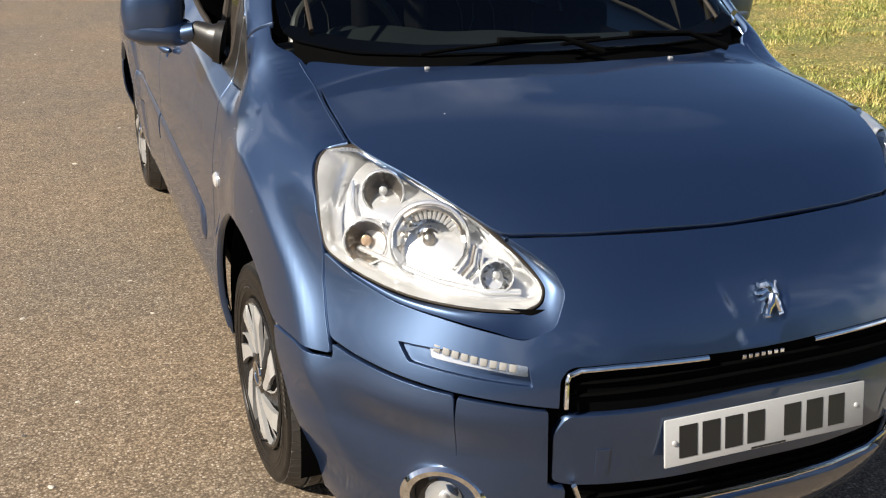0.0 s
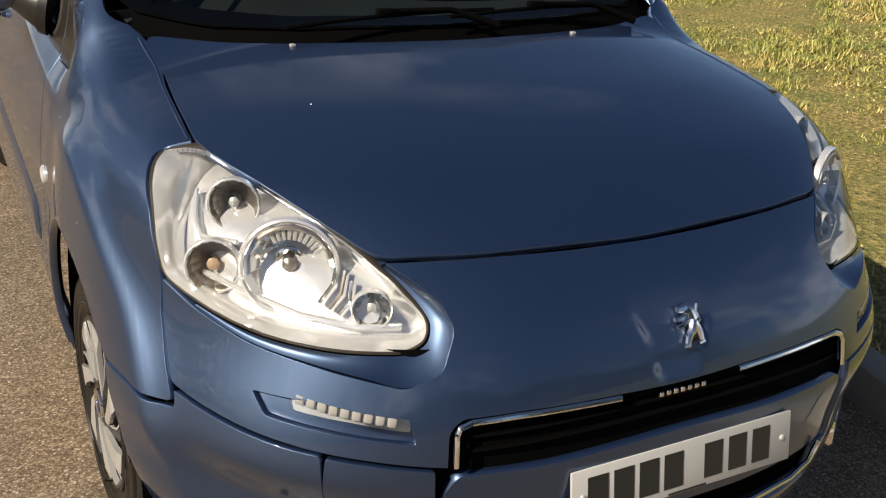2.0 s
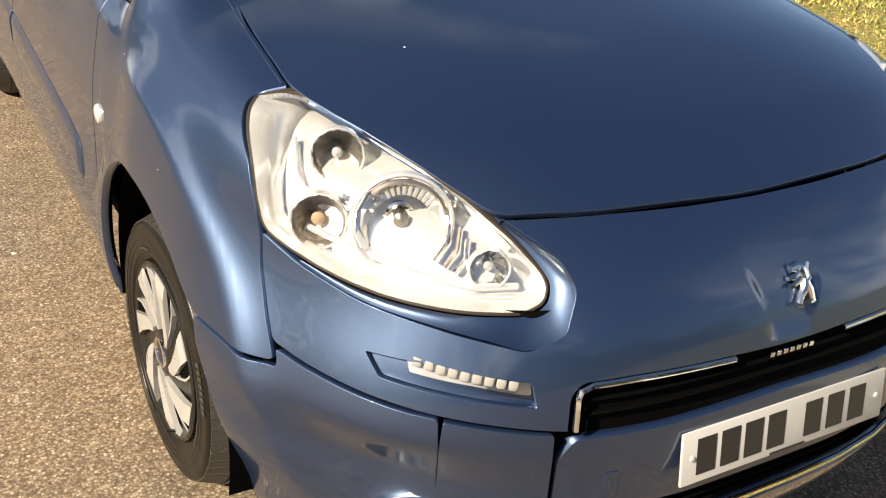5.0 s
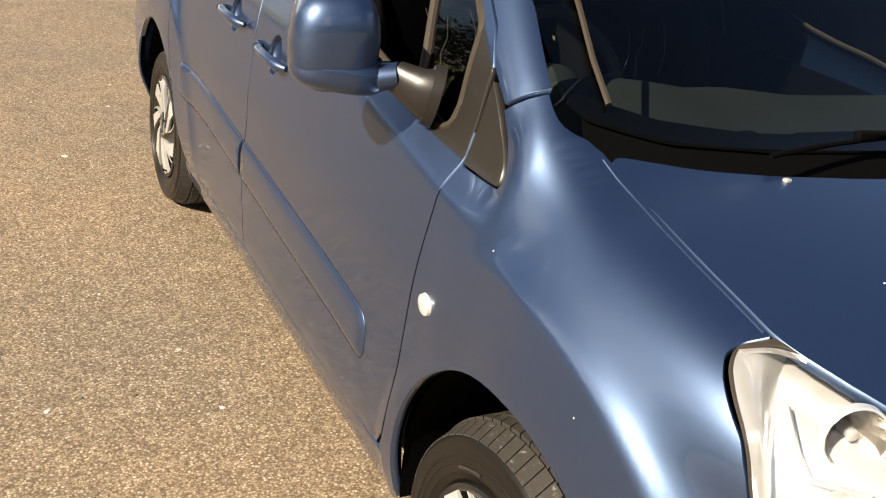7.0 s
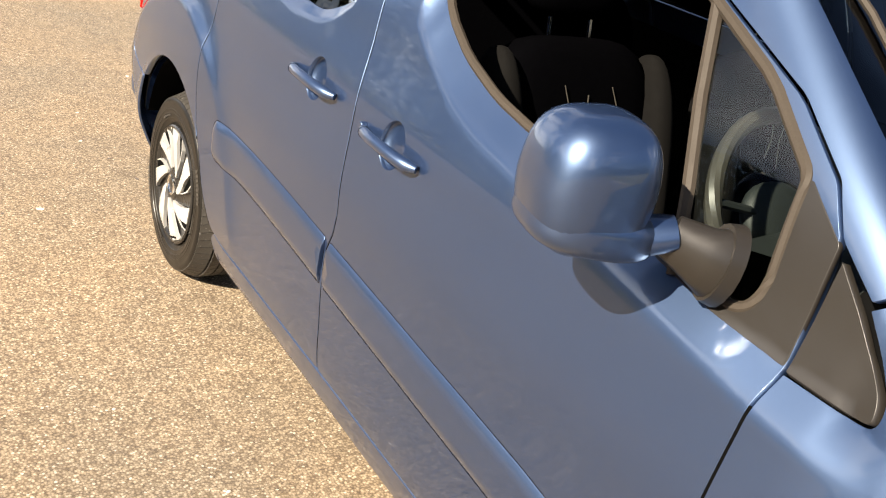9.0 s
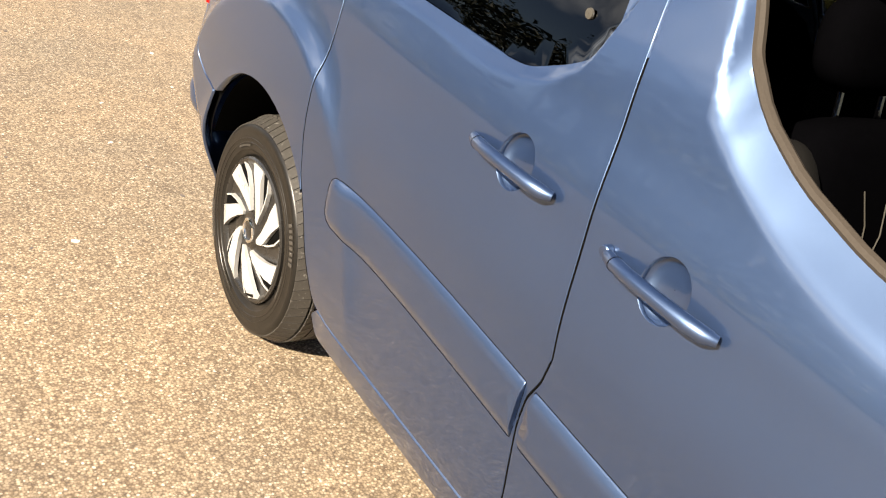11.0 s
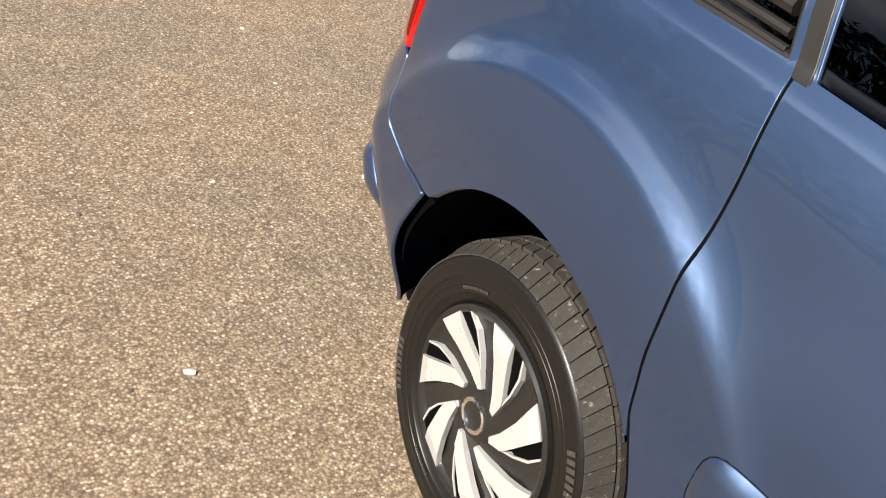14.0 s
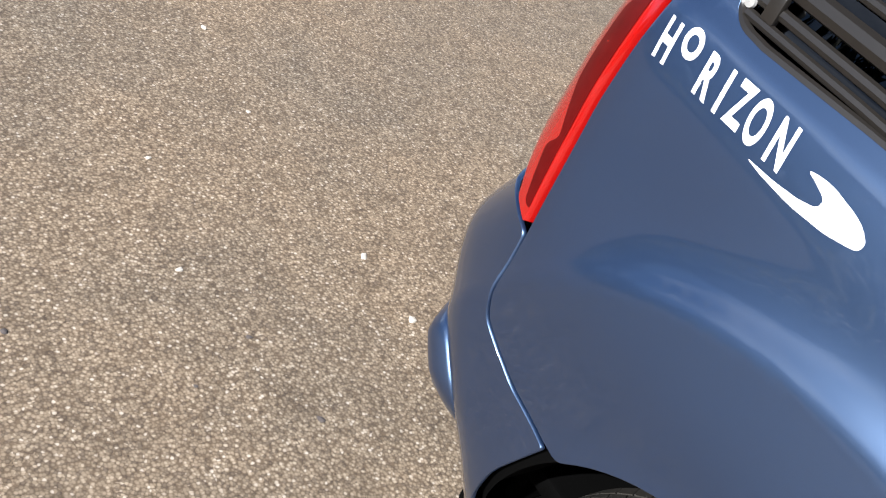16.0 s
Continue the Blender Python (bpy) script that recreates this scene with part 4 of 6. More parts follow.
fender = (top_to_side([(0.7087, -0.3563), (0.7057, -0.2714), (0.7016, -0.1816), (0.6945, -0.0918), (0.6862, -0.0164), (0.6901, 0.0492), (0.6961, 0.0996)])
          + [(0.174, 1.174), (0.211, 1.199, 0.004), (0.262, 1.155), (0.268, 1.150, 0.004), (0.190, 1.066, 0.03), (0.186, 1.036, 0.03), (0.222, 1.031), (0.325, 1.032, 0.004)]
          + DOOR_FRONT[1:-1] + [(0.41, 0.37), (0.40, 0.30, 0.02), (0.342, 0.285)] + arc(*ARCH_F, -4, 130, 30)
          + [(-0.38, 0.644, 0.01), (-0.487, 0.649), (-0.546, 0.643), (-0.590, 0.648, 0.02)]
          + front_to_side([(60.27, 0.6776), (61.78, 0.7188), (63.80, 0.7838), (64.56, 0.8399), (65.71, 0.8914), (67.53, 0.9396), (71.96, 0.9970), (72.69, 1.0153)]))
wings = panel("front_wing", PAINT, car, from_side, rounded(fender, 0.012), cell=(0.012, 0.0085), label="blue front wing with a flared wheel arch")
for mirror, ob in enumerate(wings):
    # slim tube added to imitate the highlight along the bonnet gap
    edge = from_top(np.array([(-0.7125, -0.34), (-0.710, -0.27), (-0.706, -0.18), (-0.699, -0.09), (-0.691, -0.015), (-0.695, 0.05), (-0.70, 0.09)])) + np.array([-0.004, 0, -0.0012])
    part("wing_edge", tube(edge, 0.0026, 8), PAINT, ob, mirror=mirror == 1)
    p = from_side(np.array([[0.274, 0.775]]))[0]
    m = Matrix.Translation(p) @ Matrix.Rotation(radians(-90), 4, "Y") @ Matrix.Diagonal((1, 1.15, 1, 1))
    part("repeater_lens", lathe([(0.0, 0.022), (0.006, 0.020), (0.009, 0.014), (0.0105, 0.0005)], m, 20), REFLECTOR, ob, "small oval clear side repeater", mirror=mirror == 1)

for y, z, r in ((0.115, 0.955, 0.0014), (-0.215, 0.845, 0.0012), (-0.02, 0.985, 0.0009)):
    stone_chip(from_side(np.array([[y, z]]))[0], r, wings[0])

# --- black triangles before the doors
tri = [(0.330, 1.190), (0.275, 1.143), (0.197, 1.066, 0.03), (0.188, 1.034, 0.02), (0.224, 1.0290), (0.326, 1.0305)]
panel("pillar_triangle", BLACK_PLASTIC, car, from_side, rounded(tri, 0.006, 0.01), cell=(0.02, 0.02), depth=-0.001)

# --- windscreen pillars
a_pillar = [(0.213, 1.203, 0.004), (0.355, 1.307), (0.55, 1.442), (0.75, 1.578), (0.90, 1.66), (1.05, 1.655), (1.15, 1.605, 0.01)] + list(reversed(PILLAR[:-2])) + [(0.268, 1.156, 0.004)]
panel("windscreen_pillar", PAINT, car, from_side, rounded(a_pillar, 0.008), cell=(0.016, 0.016))

# --- doors
WIN_F = [(0.43, 1.257, 0.02), (0.408, 1.11), (0.42, 1.068, 0.02), (0.46, 1.058), (0.70, 1.092), (0.865, 1.118), (0.97, 1.126), (1.10, 1.145), (1.235, 1.185), (1.34, 1.238), (1.415, 1.302), (1.47, 1.40), (1.52, 1.55, 0.03), (1.30, 1.60), (1.10, 1.57), (0.72, 1.418), (0.56, 1.35)]
DOOR_F = DOOR_FRONT[:-1] + [(0.445, 0.345, 0.04), (0.60, 0.335), (1.0, 0.33)] + list(reversed(B_SEAM)) + list(reversed(PILLAR[1:])) + [(0.342, 1.205)]
CUPS = [(1.328, 0.970), (1.728, 0.990)]


def cup_loop(c, r=0.052):
    return np.array([[c[0] + r * 0.95 * math.cos(t), c[1] + r * math.sin(t)] for t in np.linspace(0, 2 * math.pi, 32, endpoint=False)])


front_doors = panel("front_door", PAINT, car, from_side, rounded(DOOR_F, 0.012), holes=[rounded(WIN_F, 0.02), cup_loop(CUPS[0])], cell=(0.018, 0.010), rings=(0.005, 0.011, 0.018, 0.026, 0.035, 0.046, 0.058, 0.072, 0.086), hole_flange=0.010, label="blue front door with its window lowered")
WIN_R = [(2.440, 1.138, 0.005), (2.15, 1.134), (1.99, 1.130), (1.86, 1.127), (1.81, 1.134), (1.72, 1.172), (1.675, 1.20), (1.662, 1.235), (1.675, 1.30), (1.71, 1.40), (1.76, 1.54, 0.03), (2.588, 1.54, 0.02)]
DOOR_R = B_SEAM + [(1.9, 0.335), (2.2, 0.335)] + list(reversed(C_SEAM))
rear_doors = panel("sliding_door", PAINT, car, from_side, rounded(DOOR_R, 0.012), holes=[rounded(WIN_R, 0.02), cup_loop(CUPS[1])], cell=(0.018, 0.010), rings=(0.004, 0.009, 0.014, 0.020, 0.027, 0.035, 0.044), hole_flange=0.012, label="blue sliding rear door with dark glass")
for mirror, ob in enumerate(rear_doors):
    v, f, n = skin(from_side, rounded(WIN_R, 0.02), depth=0.004, cell=(0.03, 0.03), inset=0.001, flange=0.004)
    mesh_object("door_glass", v, f, PRIVACY, ob, "dark privacy glass", n, mirror=mirror == 1)
    p = from_side(np.array([[1.74, 1.255]]))[0]
    m = Matrix.Translation(p + np.array([0.006, 0, 0])) @ Matrix.Rotation(radians(-90), 4, "Y")
    part("window_latch", lathe([(0.004, 0.010), (0.008, 0.009), (0.009, 0.0005)], m, 16), WHEEL_RIM, ob, mirror=mirror == 1)


def seal(outline, depth, r, ob, mirror, mat=None, flat=1.0, name="window_seal"):
    part(name, tube(from_side(outline, depth), r, 8, closed=True, flat=flat), mat or SEAL, ob, mirror=mirror)


# near-black pane added to stop sunlit ground showing through the far window
v, f, n = skin(from_side, rounded(WIN_F, 0.02), depth=0.010, cell=(0.04, 0.04), inset=0.0, flange=0)
mesh_object("door_glass", v, f, PRIVACY, front_doors[1], "near-black pane added to the far door", n, mirror=True)
for mirror, ob in enumerate(front_doors):
    mk = mirror == 1
    wf = rounded(WIN_F, 0.02, 0.03)
    seal(wf if area2(wf) > 0 else wf[::-1], 0.004, 0.010, ob, mk)
    # fixed quarter light, its divider and the sail panel
    sail = [(0.341, 1.201), (0.329, 1.036), (0.46, 1.045), (0.60, 1.066), (0.60, 1.10), (0.452, 1.070, 0.02), (0.42, 1.078, 0.02), (0.414, 1.12), (0.432, 1.25, 0.015), (0.422, 1.258)]
    v, f, n = skin(from_side, rounded(sail, 0.006, 0.012), depth=-0.002, cell=(0.02, 0.02), inset=0.001, flange=0.01)
    mesh_object("sail_panel", v, f, BLACK_PLASTIC, ob, "black plastic sail panel", n, mirror=mk)
    quarter = [(0.424, 1.09), (0.44, 1.07, 0.02), (0.565, 1.085), (0.735, 1.422), (0.57, 1.352), (0.44, 1.262)]
    v, f, n = skin(from_side, rounded(quarter, 0.012), depth=0.008, cell=(0.03, 0.03), inset=0, flange=0)
    mesh_object("quarter_light", v, f, PANE, ob, "fixed glass quarter light", n, mirror=mk)
    part("window_divider", tube(from_side(np.array([[0.555, 1.055], [0.607, 1.173], [0.665, 1.29], [0.726, 1.417], [0.74, 1.445]]), 0.006), 0.011, 8), SEAL, ob, mirror=mk)
for mirror, obs in enumerate(zip(front_doors, rear_doors)):
    for ob, (y0, y1, z0), (yc, zc) in zip(obs, ((1.452, 1.205, 0.965), (1.853, 1.603, 0.985)), CUPS):
        mk = mirror == 1
        ts = (0.0, 0.06, 0.16, 0.32, 0.5, 0.68, 0.82, 0.93, 1.0)
        off = (0.002, 0.012, 0.022, 0.030, 0.033, 0.032, 0.028, 0.020, 0.008)
        pts = [p - np.array([o, 0, 0]) for p, o in zip(from_side(np.array([[y0 + (y1 - y0) * t, z0 + 0.006 * math.sin(math.pi * t)] for t in ts])), off)]
        part("door_handle", tube(pts, [0.009, 0.012, 0.0135, 0.0135, 0.0135, 0.014, 0.0145, 0.014, 0.009], 12, flat=0.95), PAINT, ob, "blue pull handle", mirror=mk)
        a, c = Vector(pts[2]), Vector(pts[1])
        part("handle_joint", tube([a, a + (c - a).normalized() * 0.0016], 0.0141, 12, flat=0.95), DARK, ob, mirror=mk)
        bm = bmesh.new()
        rings = []
        for r, dep in ((0.0545, 0.003), (0.053, 0.010), (0.049, 0.016), (0.042, 0.0205), (0.031, 0.0228), (0.017, 0.0238), (0.001, 0.024)):
            rings.append([bm.verts.new(x) for x in from_side(cup_loop((yc, zc), r)) + np.array([dep, 0, 0])])
        for a, c in zip(rings, rings[1:]):
            for i in range(32):
                bm.faces.new((a[i], a[(i + 1) % 32], c[(i + 1) % 32], c[i]))
        bmesh.ops.recalc_face_normals(bm, faces=bm.faces)
        if sum(face.normal.x for face in bm.faces) > 0:
            bmesh.ops.reverse_faces(bm, faces=bm.faces)
        part("handle_cup", bm, PAINT, ob, mirror=mk)
    lock = from_side(np.array([[1.452, 0.968]]))[0]
    part("door_lock", lathe([(0.0, 0.011), (0.012, 0.011), (0.014, 0.009), (0.0145, 0.0005)], Matrix.Translation(lock) @ Matrix.Rotation(radians(-90), 4, "Y"), 16), PAINT, obs[0], mirror=mirror == 1)

# --- body-coloured mouldings along the doors
def band(y0, y1, r0, r1):
    up = [(y, float(rib_y(y))) for y in np.linspace(y0, y1, 7)]
    lo = [(y, float(rib_y(y)) - 0.118) for y in np.linspace(y1, y0, 7)]
    up[0], up[-1], lo[0], lo[-1] = (*up[0], r0), (*up[-1], r1), (*lo[0], r1), (*lo[-1], r0)
    return rounded(up + lo, 0.01)


for obs, span in ((front_doors, (0.528, 1.486, 0.05, 0.004)), (rear_doors, (1.514, 2.278, 0.004, 0.045))):
    line = band(*span)
    lp = line if area2(line) > 0 else line[::-1]

    def shrink(p, d):
        """Narrower by d all round, but full length where it is cut at the door gap."""
        q_ = p - outward(p) * d
        top = rib_y(p[:, 0])
        cut = np.abs(p[:, 0] - 1.5) < 0.045
        q_[cut] = np.column_stack([p[cut, 0], np.clip(p[cut, 1], top[cut] - 0.118 + d, top[cut] - d)])
        return q_

    for mirror, strip in enumerate(raised("door_moulding", PAINT, obs, from_side, line, 0.0095, 0.030, "blue rubbing strip", shrink=shrink)):
        part("moulding_joint", tube(from_side(lp + outward(lp) * 0.0012, 0.0004), 0.0010, 5, closed=True), DARK, strip, mirror=mirror == 1)

# --- near-black strips added in the door gaps to stand in for their shade
for ob_pair, line in ((front_doors, DOOR_FRONT[1:]), (rear_doors, B_SEAM[1:]), (rear_doors, C_SEAM[1:])):
    dense = []
    for a, c in zip(line, line[1:]):
        dense += [(a[0] + (c[0] - a[0]) * t / 5, a[1] + (c[1] - a[1]) * t / 5) for t in range(5)]
    for mirror, ob in enumerate(ob_pair):
        part("door_seal", tube(from_side(np.array(dense), 0.0035), 0.0036, 6), DARK, ob, mirror=mirror == 1)

# --- sills
sill = [(0.352, 0.325), (0.42, 0.335), (1.0, 0.322), (1.5, 0.325), (2.2, 0.325), (2.285, 0.34, 0.02), (2.315, 0.31), (2.31, 0.235, 0.03), (1.3, 0.225), (0.40, 0.225, 0.03), (0.345, 0.27)]
panel("sill", PAINT, car, from_side, rounded(sill, 0.01), cell=(0.03, 0.015), depth=0.004, label="blue sill below the doors")

# --- rear quarters
WIN_Q = [(2.490, 1.143, 0.006), (2.80, 1.137), (2.95, 1.142), (3.146, 1.138), (3.178, 1.143), (3.200, 1.156), (3.208, 1.25), (3.195, 1.50, 0.03), (2.652, 1.54, 0.02)]
QUARTER = C_SEAM[:-3] + arc(*ARCH_R, 144, 40, 30) + [(3.022, 0.609), (3.121, 0.619), (3.186, 0.638), (3.218, 0.650, 0.02), (3.233, 0.677), (3.241, 0.722), (3.250, 0.778), (3.263, 0.877), (3.276, 0.966), (3.278, 1.06), (3.273, 1.20), (3.252, 1.45), (3.235, 1.60)]
quarters = panel("rear_quarter", PAINT, car, from_side, rounded(QUARTER, 0.012), holes=[rounded(WIN_Q, 0.02)], cell=(0.018, 0.012), rings=(0.004, 0.009, 0.014, 0.020, 0.027, 0.035, 0.044), hole_flange=0.02, label="blue rear quarter with white lettering")
for mirror, ob in enumerate(quarters):
    mk = mirror == 1
    wq = rounded(WIN_Q, 0.02, 0.03)
    v, f, n = skin(from_side, wq, depth=0.016, cell=(0.03, 0.03), inset=0, flange=0.004)
    mesh_object("quarter_glass", v, f, PRIVACY, ob, "dark quarter window", n, mirror=mk)
    wq = wq if area2(wq) > 0 else wq[::-1]
    seal(wq, 0.008, 0.008, ob, mk, BLACK_PLASTIC)
    for dz, r in ((0.010, 0.007), (0.030, 0.008), (0.060, 0.014), (0.092, 0.007)):
        part("window_rail", tube(from_side(np.array([[2.50 + dz * 0.4, 1.139 + dz], [2.8, 1.139 + dz], [3.0, 1.145 + dz], [3.185, 1.146 + dz]]), 0.006), r, 8), BLACK_PLASTIC, ob, mirror=mk)
    part("rail_latch", box((0.012, 0.02, 0.035), Matrix.Translation(from_side(np.array([[3.155, 1.178]]), 0.0)[0]), 0.003), BLACK_PLASTIC, ob, mirror=mk)
    part("rail_screw", lathe([(0, 0.008), (0.004, 0.007), (0.005, 0.0005)], Matrix.Translation(from_side(np.array([[3.188, 1.168]]), 0.002)[0]) @ Matrix.Rotation(radians(-90), 4, "Y"), 12), SILVER, ob, mirror=mk)
    # upright between sliding door and quarter window
    v, f, n = skin(from_side, rounded([(2.442, 1.131), (2.470, 1.131), (2.632, 1.54), (2.603, 1.54)], 0.004), depth=-0.003, cell=(0.03, 0.03), inset=0, flange=0.008)
    mesh_object("window_upright", v, f, BLACK_PLASTIC, ob, "black gloss upright", n, mirror=mk)


# --- rear corners, lamps, tailgate
def tail(u, depth=0.0):
    """(arc round the tail corner; height) -> point: 0 is straight back."""
    a = np.radians(u[:, 0] / ARC)
    way = np.column_stack([np.sin(a), -np.cos(a), np.zeros(len(u))])
    o = np.column_stack([np.zeros(len(u)), np.full(len(u), 2.6), u[:, 1]]) - way * 1.25
    return lift(o, way, depth)[0]


def tail_deg(y, z):
    p = from_side(np.array([[y, z]]))[0]
    return math.degrees(math.atan2(-p[0], p[1] - 2.6))


LAMP_IN = [(3.254, 0.780), (3.266, 0.877), (3.279, 0.966), (3.281, 1.06), (3.276, 1.20), (3.255, 1.45)]
lamp_in = [(tail_deg(y, z), z) for y, z in LAMP_IN]
lamp_out = [(d - w, z + dz) for (d, z), w, dz in zip(lamp_in, (2.6, 5.0, 7.0, 8.0, 8.5, 8.0), (0.012, 0.0, 0, 0, 0, 0))]
lamp = [(a * ARC, z) for a, z in lamp_in + list(reversed(lamp_out))]
lamps = panel("tail_lamp", RED_LENS, car, tail, rounded(lamp, 0.008), depth=-0.006, flange=0.02, cell=(0.02, 0.02), label="tall red tail lamp with a dark inner zone")
core_in = [(d - 0.35, z + dz) for (d, z), dz in zip(lamp_in, (0.022, 0, 0, 0, 0, -0.03))]
core_out = [(d - g, z + dz) for (d, z), g, dz in zip(lamp_in, (1.3, 2.2, 2.9, 3.1, 3.2, 3.0), (0.024, 0, 0, 0, 0, -0.03))]
core = [(a * ARC, z) for a, z in core_in + [core_out[5], core_out[4], (core_out[3][0] + 0.6, 1.10), (core_out[3][0] - 0.2, 1.07), core_out[2], (core_out[1][0] + 0.9, 0.90), core_out[1], core_out[0]]]
panel("lamp_core", RED_CORE, lamps, tail, rounded(core, 0.008), depth=-0.0072, inset=0.001, flange=0.001, cell=(0.02, 0.02))
seam = [(3.022, 0.607), (3.121, 0.617), (3.186, 0.636), (3.218, 0.648), (3.233, 0.676), (3.241, 0.722), (3.250, 0.773)]
rb = [(tail_deg(y, z), z) for y, z in seam] + [(lamp_out[0][0] - 0.5, 0.782), (30, 0.775), (0, 0.775), (0, 0.22), (40, 0.23), (58, 0.27), (tail_deg(3.080, 0.34), 0.34), (tail_deg(3.083, 0.42), 0.42), (tail_deg(3.07, 0.50), 0.50)]
rb = [(a * ARC, z) for a, z in rb]
panel("rear_bumper", PAINT, car, tail, rounded(rb, 0.01), cell=(0.02, 0.02), flange=0.008, label="blue rear bumper corner")
bar2 = [(a * ARC, z) for a, z in ((55.0, 0.49), (51, 0.550), (30, 0.56), (0, 0.56), (0, 0.37), (30, 0.37), (51, 0.372), (55.0, 0.43))]
raised("bumper_rub_strip", PAINT, (car, car), tail, rounded(bar2, 0.03), 0.046, 0.07, "rounded blue rubbing strip")
gate = [(-0.70, 0.79), (0.70, 0.79), (0.66, 1.3), (0.58, 1.68), (-0.58, 1.68), (-0.66, 1.3)]
panel("tailgate", PAINT, car, from_back, rounded(gate, 0.04, 0.04), both=False, cell=(0.05, 0.05))
panel("tailgate_glass", PRIVACY, car, from_back, rounded([(-0.56, 1.10), (0.56, 1.10), (0.50, 1.58), (-0.50, 1.58)], 0.05, 0.04), both=False, cell=(0.05, 0.05), depth=-0.004, flange=0.004)

# --- roof, screen, cowl
roof_half = [(0, 1.02), (0.4, 1.03), (0.54, 1.06), (0.575, 1.3), (0.60, 2.0), (0.60, 2.8), (0.56, 3.2), (0, 3.24)]
panel("roof", PAINT, car, from_top, rounded(roof_half + [(-p[0], p[1]) for p in reversed(roof_half[1:-1])], 0.04, 0.05), both=False, cell=(0.06, 0.06))
cant = [(1.17, 1.615), (1.35, 1.655), (1.66, 1.615), (2.52, 1.615), (3.30, 1.615), (3.25, 1.70), (2.0, 1.725), (1.2, 1.715), (0.93, 1.68)]
panel("cant_rail", PAINT, car, from_side, rounded(cant, 0.01), cell=(0.04, 0.02))
screen_half = [(0, 0.045), (0.35, 0.07), (0.55, 0.11), (0.70, 0.165), (0.728, 0.20), (0.715, 0.36), (0.68, 0.60), (0.62, 0.90), (0.55, 1.02), (0.3, 0.995), (0, 0.985)]
panel("windscreen", PANE, car, from_top, rounded(screen_half + [(-p[0], p[1]) for p in reversed(screen_half[1:-1])], 0.03, 0.03), both=False, depth=0.004, cell=(0.05, 0.05), flange=0.004, label="clear windscreen")
for ob in scene.objects:
    if ob.name.startswith(("windscreen", "quarter_light", "door_glass")) and "pillar" not in ob.name:
        ob.visible_shadow = False
band = screen_half[:5] + [(0.70, 0.22), (0.55, 0.165), (0.35, 0.125), (0, 0.10)]
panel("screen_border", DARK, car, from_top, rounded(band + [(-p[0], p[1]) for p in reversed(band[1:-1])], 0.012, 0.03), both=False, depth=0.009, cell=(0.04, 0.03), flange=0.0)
for mirror in (0, 1):
    pts = from_side(np.array([[0.18, 1.18], [0.26, 1.238], [0.36, 1.311], [0.55, 1.449], [0.75, 1.585]]), 0.002) + np.array([0.012, -0.004, 0.006])
    part("screen_moulding", tube(pts, 0.006, 6), SEAL, car, mirror=mirror == 1)
cowl = bmesh.new()
rows = []
for t in np.linspace(-1, 1, 30):
    x = 0.70 * t
    ye = np.interp(abs(x), [0, 0.25, 0.40, 0.555, 0.63, 0.70], [-0.065, -0.045, -0.01, 0.045, 0.08, 0.10]) - 0.02
    zf = float(from_top(np.array([[x, ye]]))[0][2]) - 0.035
    yg = np.interp(abs(x), [0, 0.35, 0.55, 0.70], [0.06, 0.085, 0.125, 0.18])
    zg = float(from_top(np.array([[x, yg]]))[0][2]) - 0.012
    rows.append([cowl.verts.new((x, ye, zf)), cowl.verts.new((x, (ye + yg) / 2, min(zf, zg) - 0.012)), cowl.verts.new((x, yg, zg))])
for a, c in zip(rows, rows[1:]):
    for i in range(2):
        cowl.faces.new((a[i], c[i], c[i + 1], a[i + 1]))
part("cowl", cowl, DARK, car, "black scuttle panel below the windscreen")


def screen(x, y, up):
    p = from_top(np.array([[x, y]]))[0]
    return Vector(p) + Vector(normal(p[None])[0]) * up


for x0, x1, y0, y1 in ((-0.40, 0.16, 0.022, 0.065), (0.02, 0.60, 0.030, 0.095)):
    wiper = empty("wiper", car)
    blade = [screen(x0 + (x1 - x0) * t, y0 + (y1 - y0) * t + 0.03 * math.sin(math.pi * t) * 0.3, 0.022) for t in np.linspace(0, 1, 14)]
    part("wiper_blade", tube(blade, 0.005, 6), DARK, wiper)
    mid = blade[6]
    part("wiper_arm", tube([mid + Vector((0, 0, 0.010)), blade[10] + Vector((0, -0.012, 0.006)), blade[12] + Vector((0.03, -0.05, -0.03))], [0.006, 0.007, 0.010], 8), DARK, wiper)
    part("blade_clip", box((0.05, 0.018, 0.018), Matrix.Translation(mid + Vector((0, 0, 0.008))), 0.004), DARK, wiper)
for x in (-0.40, 0.33):
    p = from_top(np.array([[x, -0.03 if x < 0 else -0.05]]))[0]
    part("washer_jet", box((0.014, 0.012, 0.008), Matrix.Translation(p + np.array([0, 0, 0.002])), 0.003), SILVER, car)

# --- wheels
TYRE_R, RIM_R = 0.317, 0.200


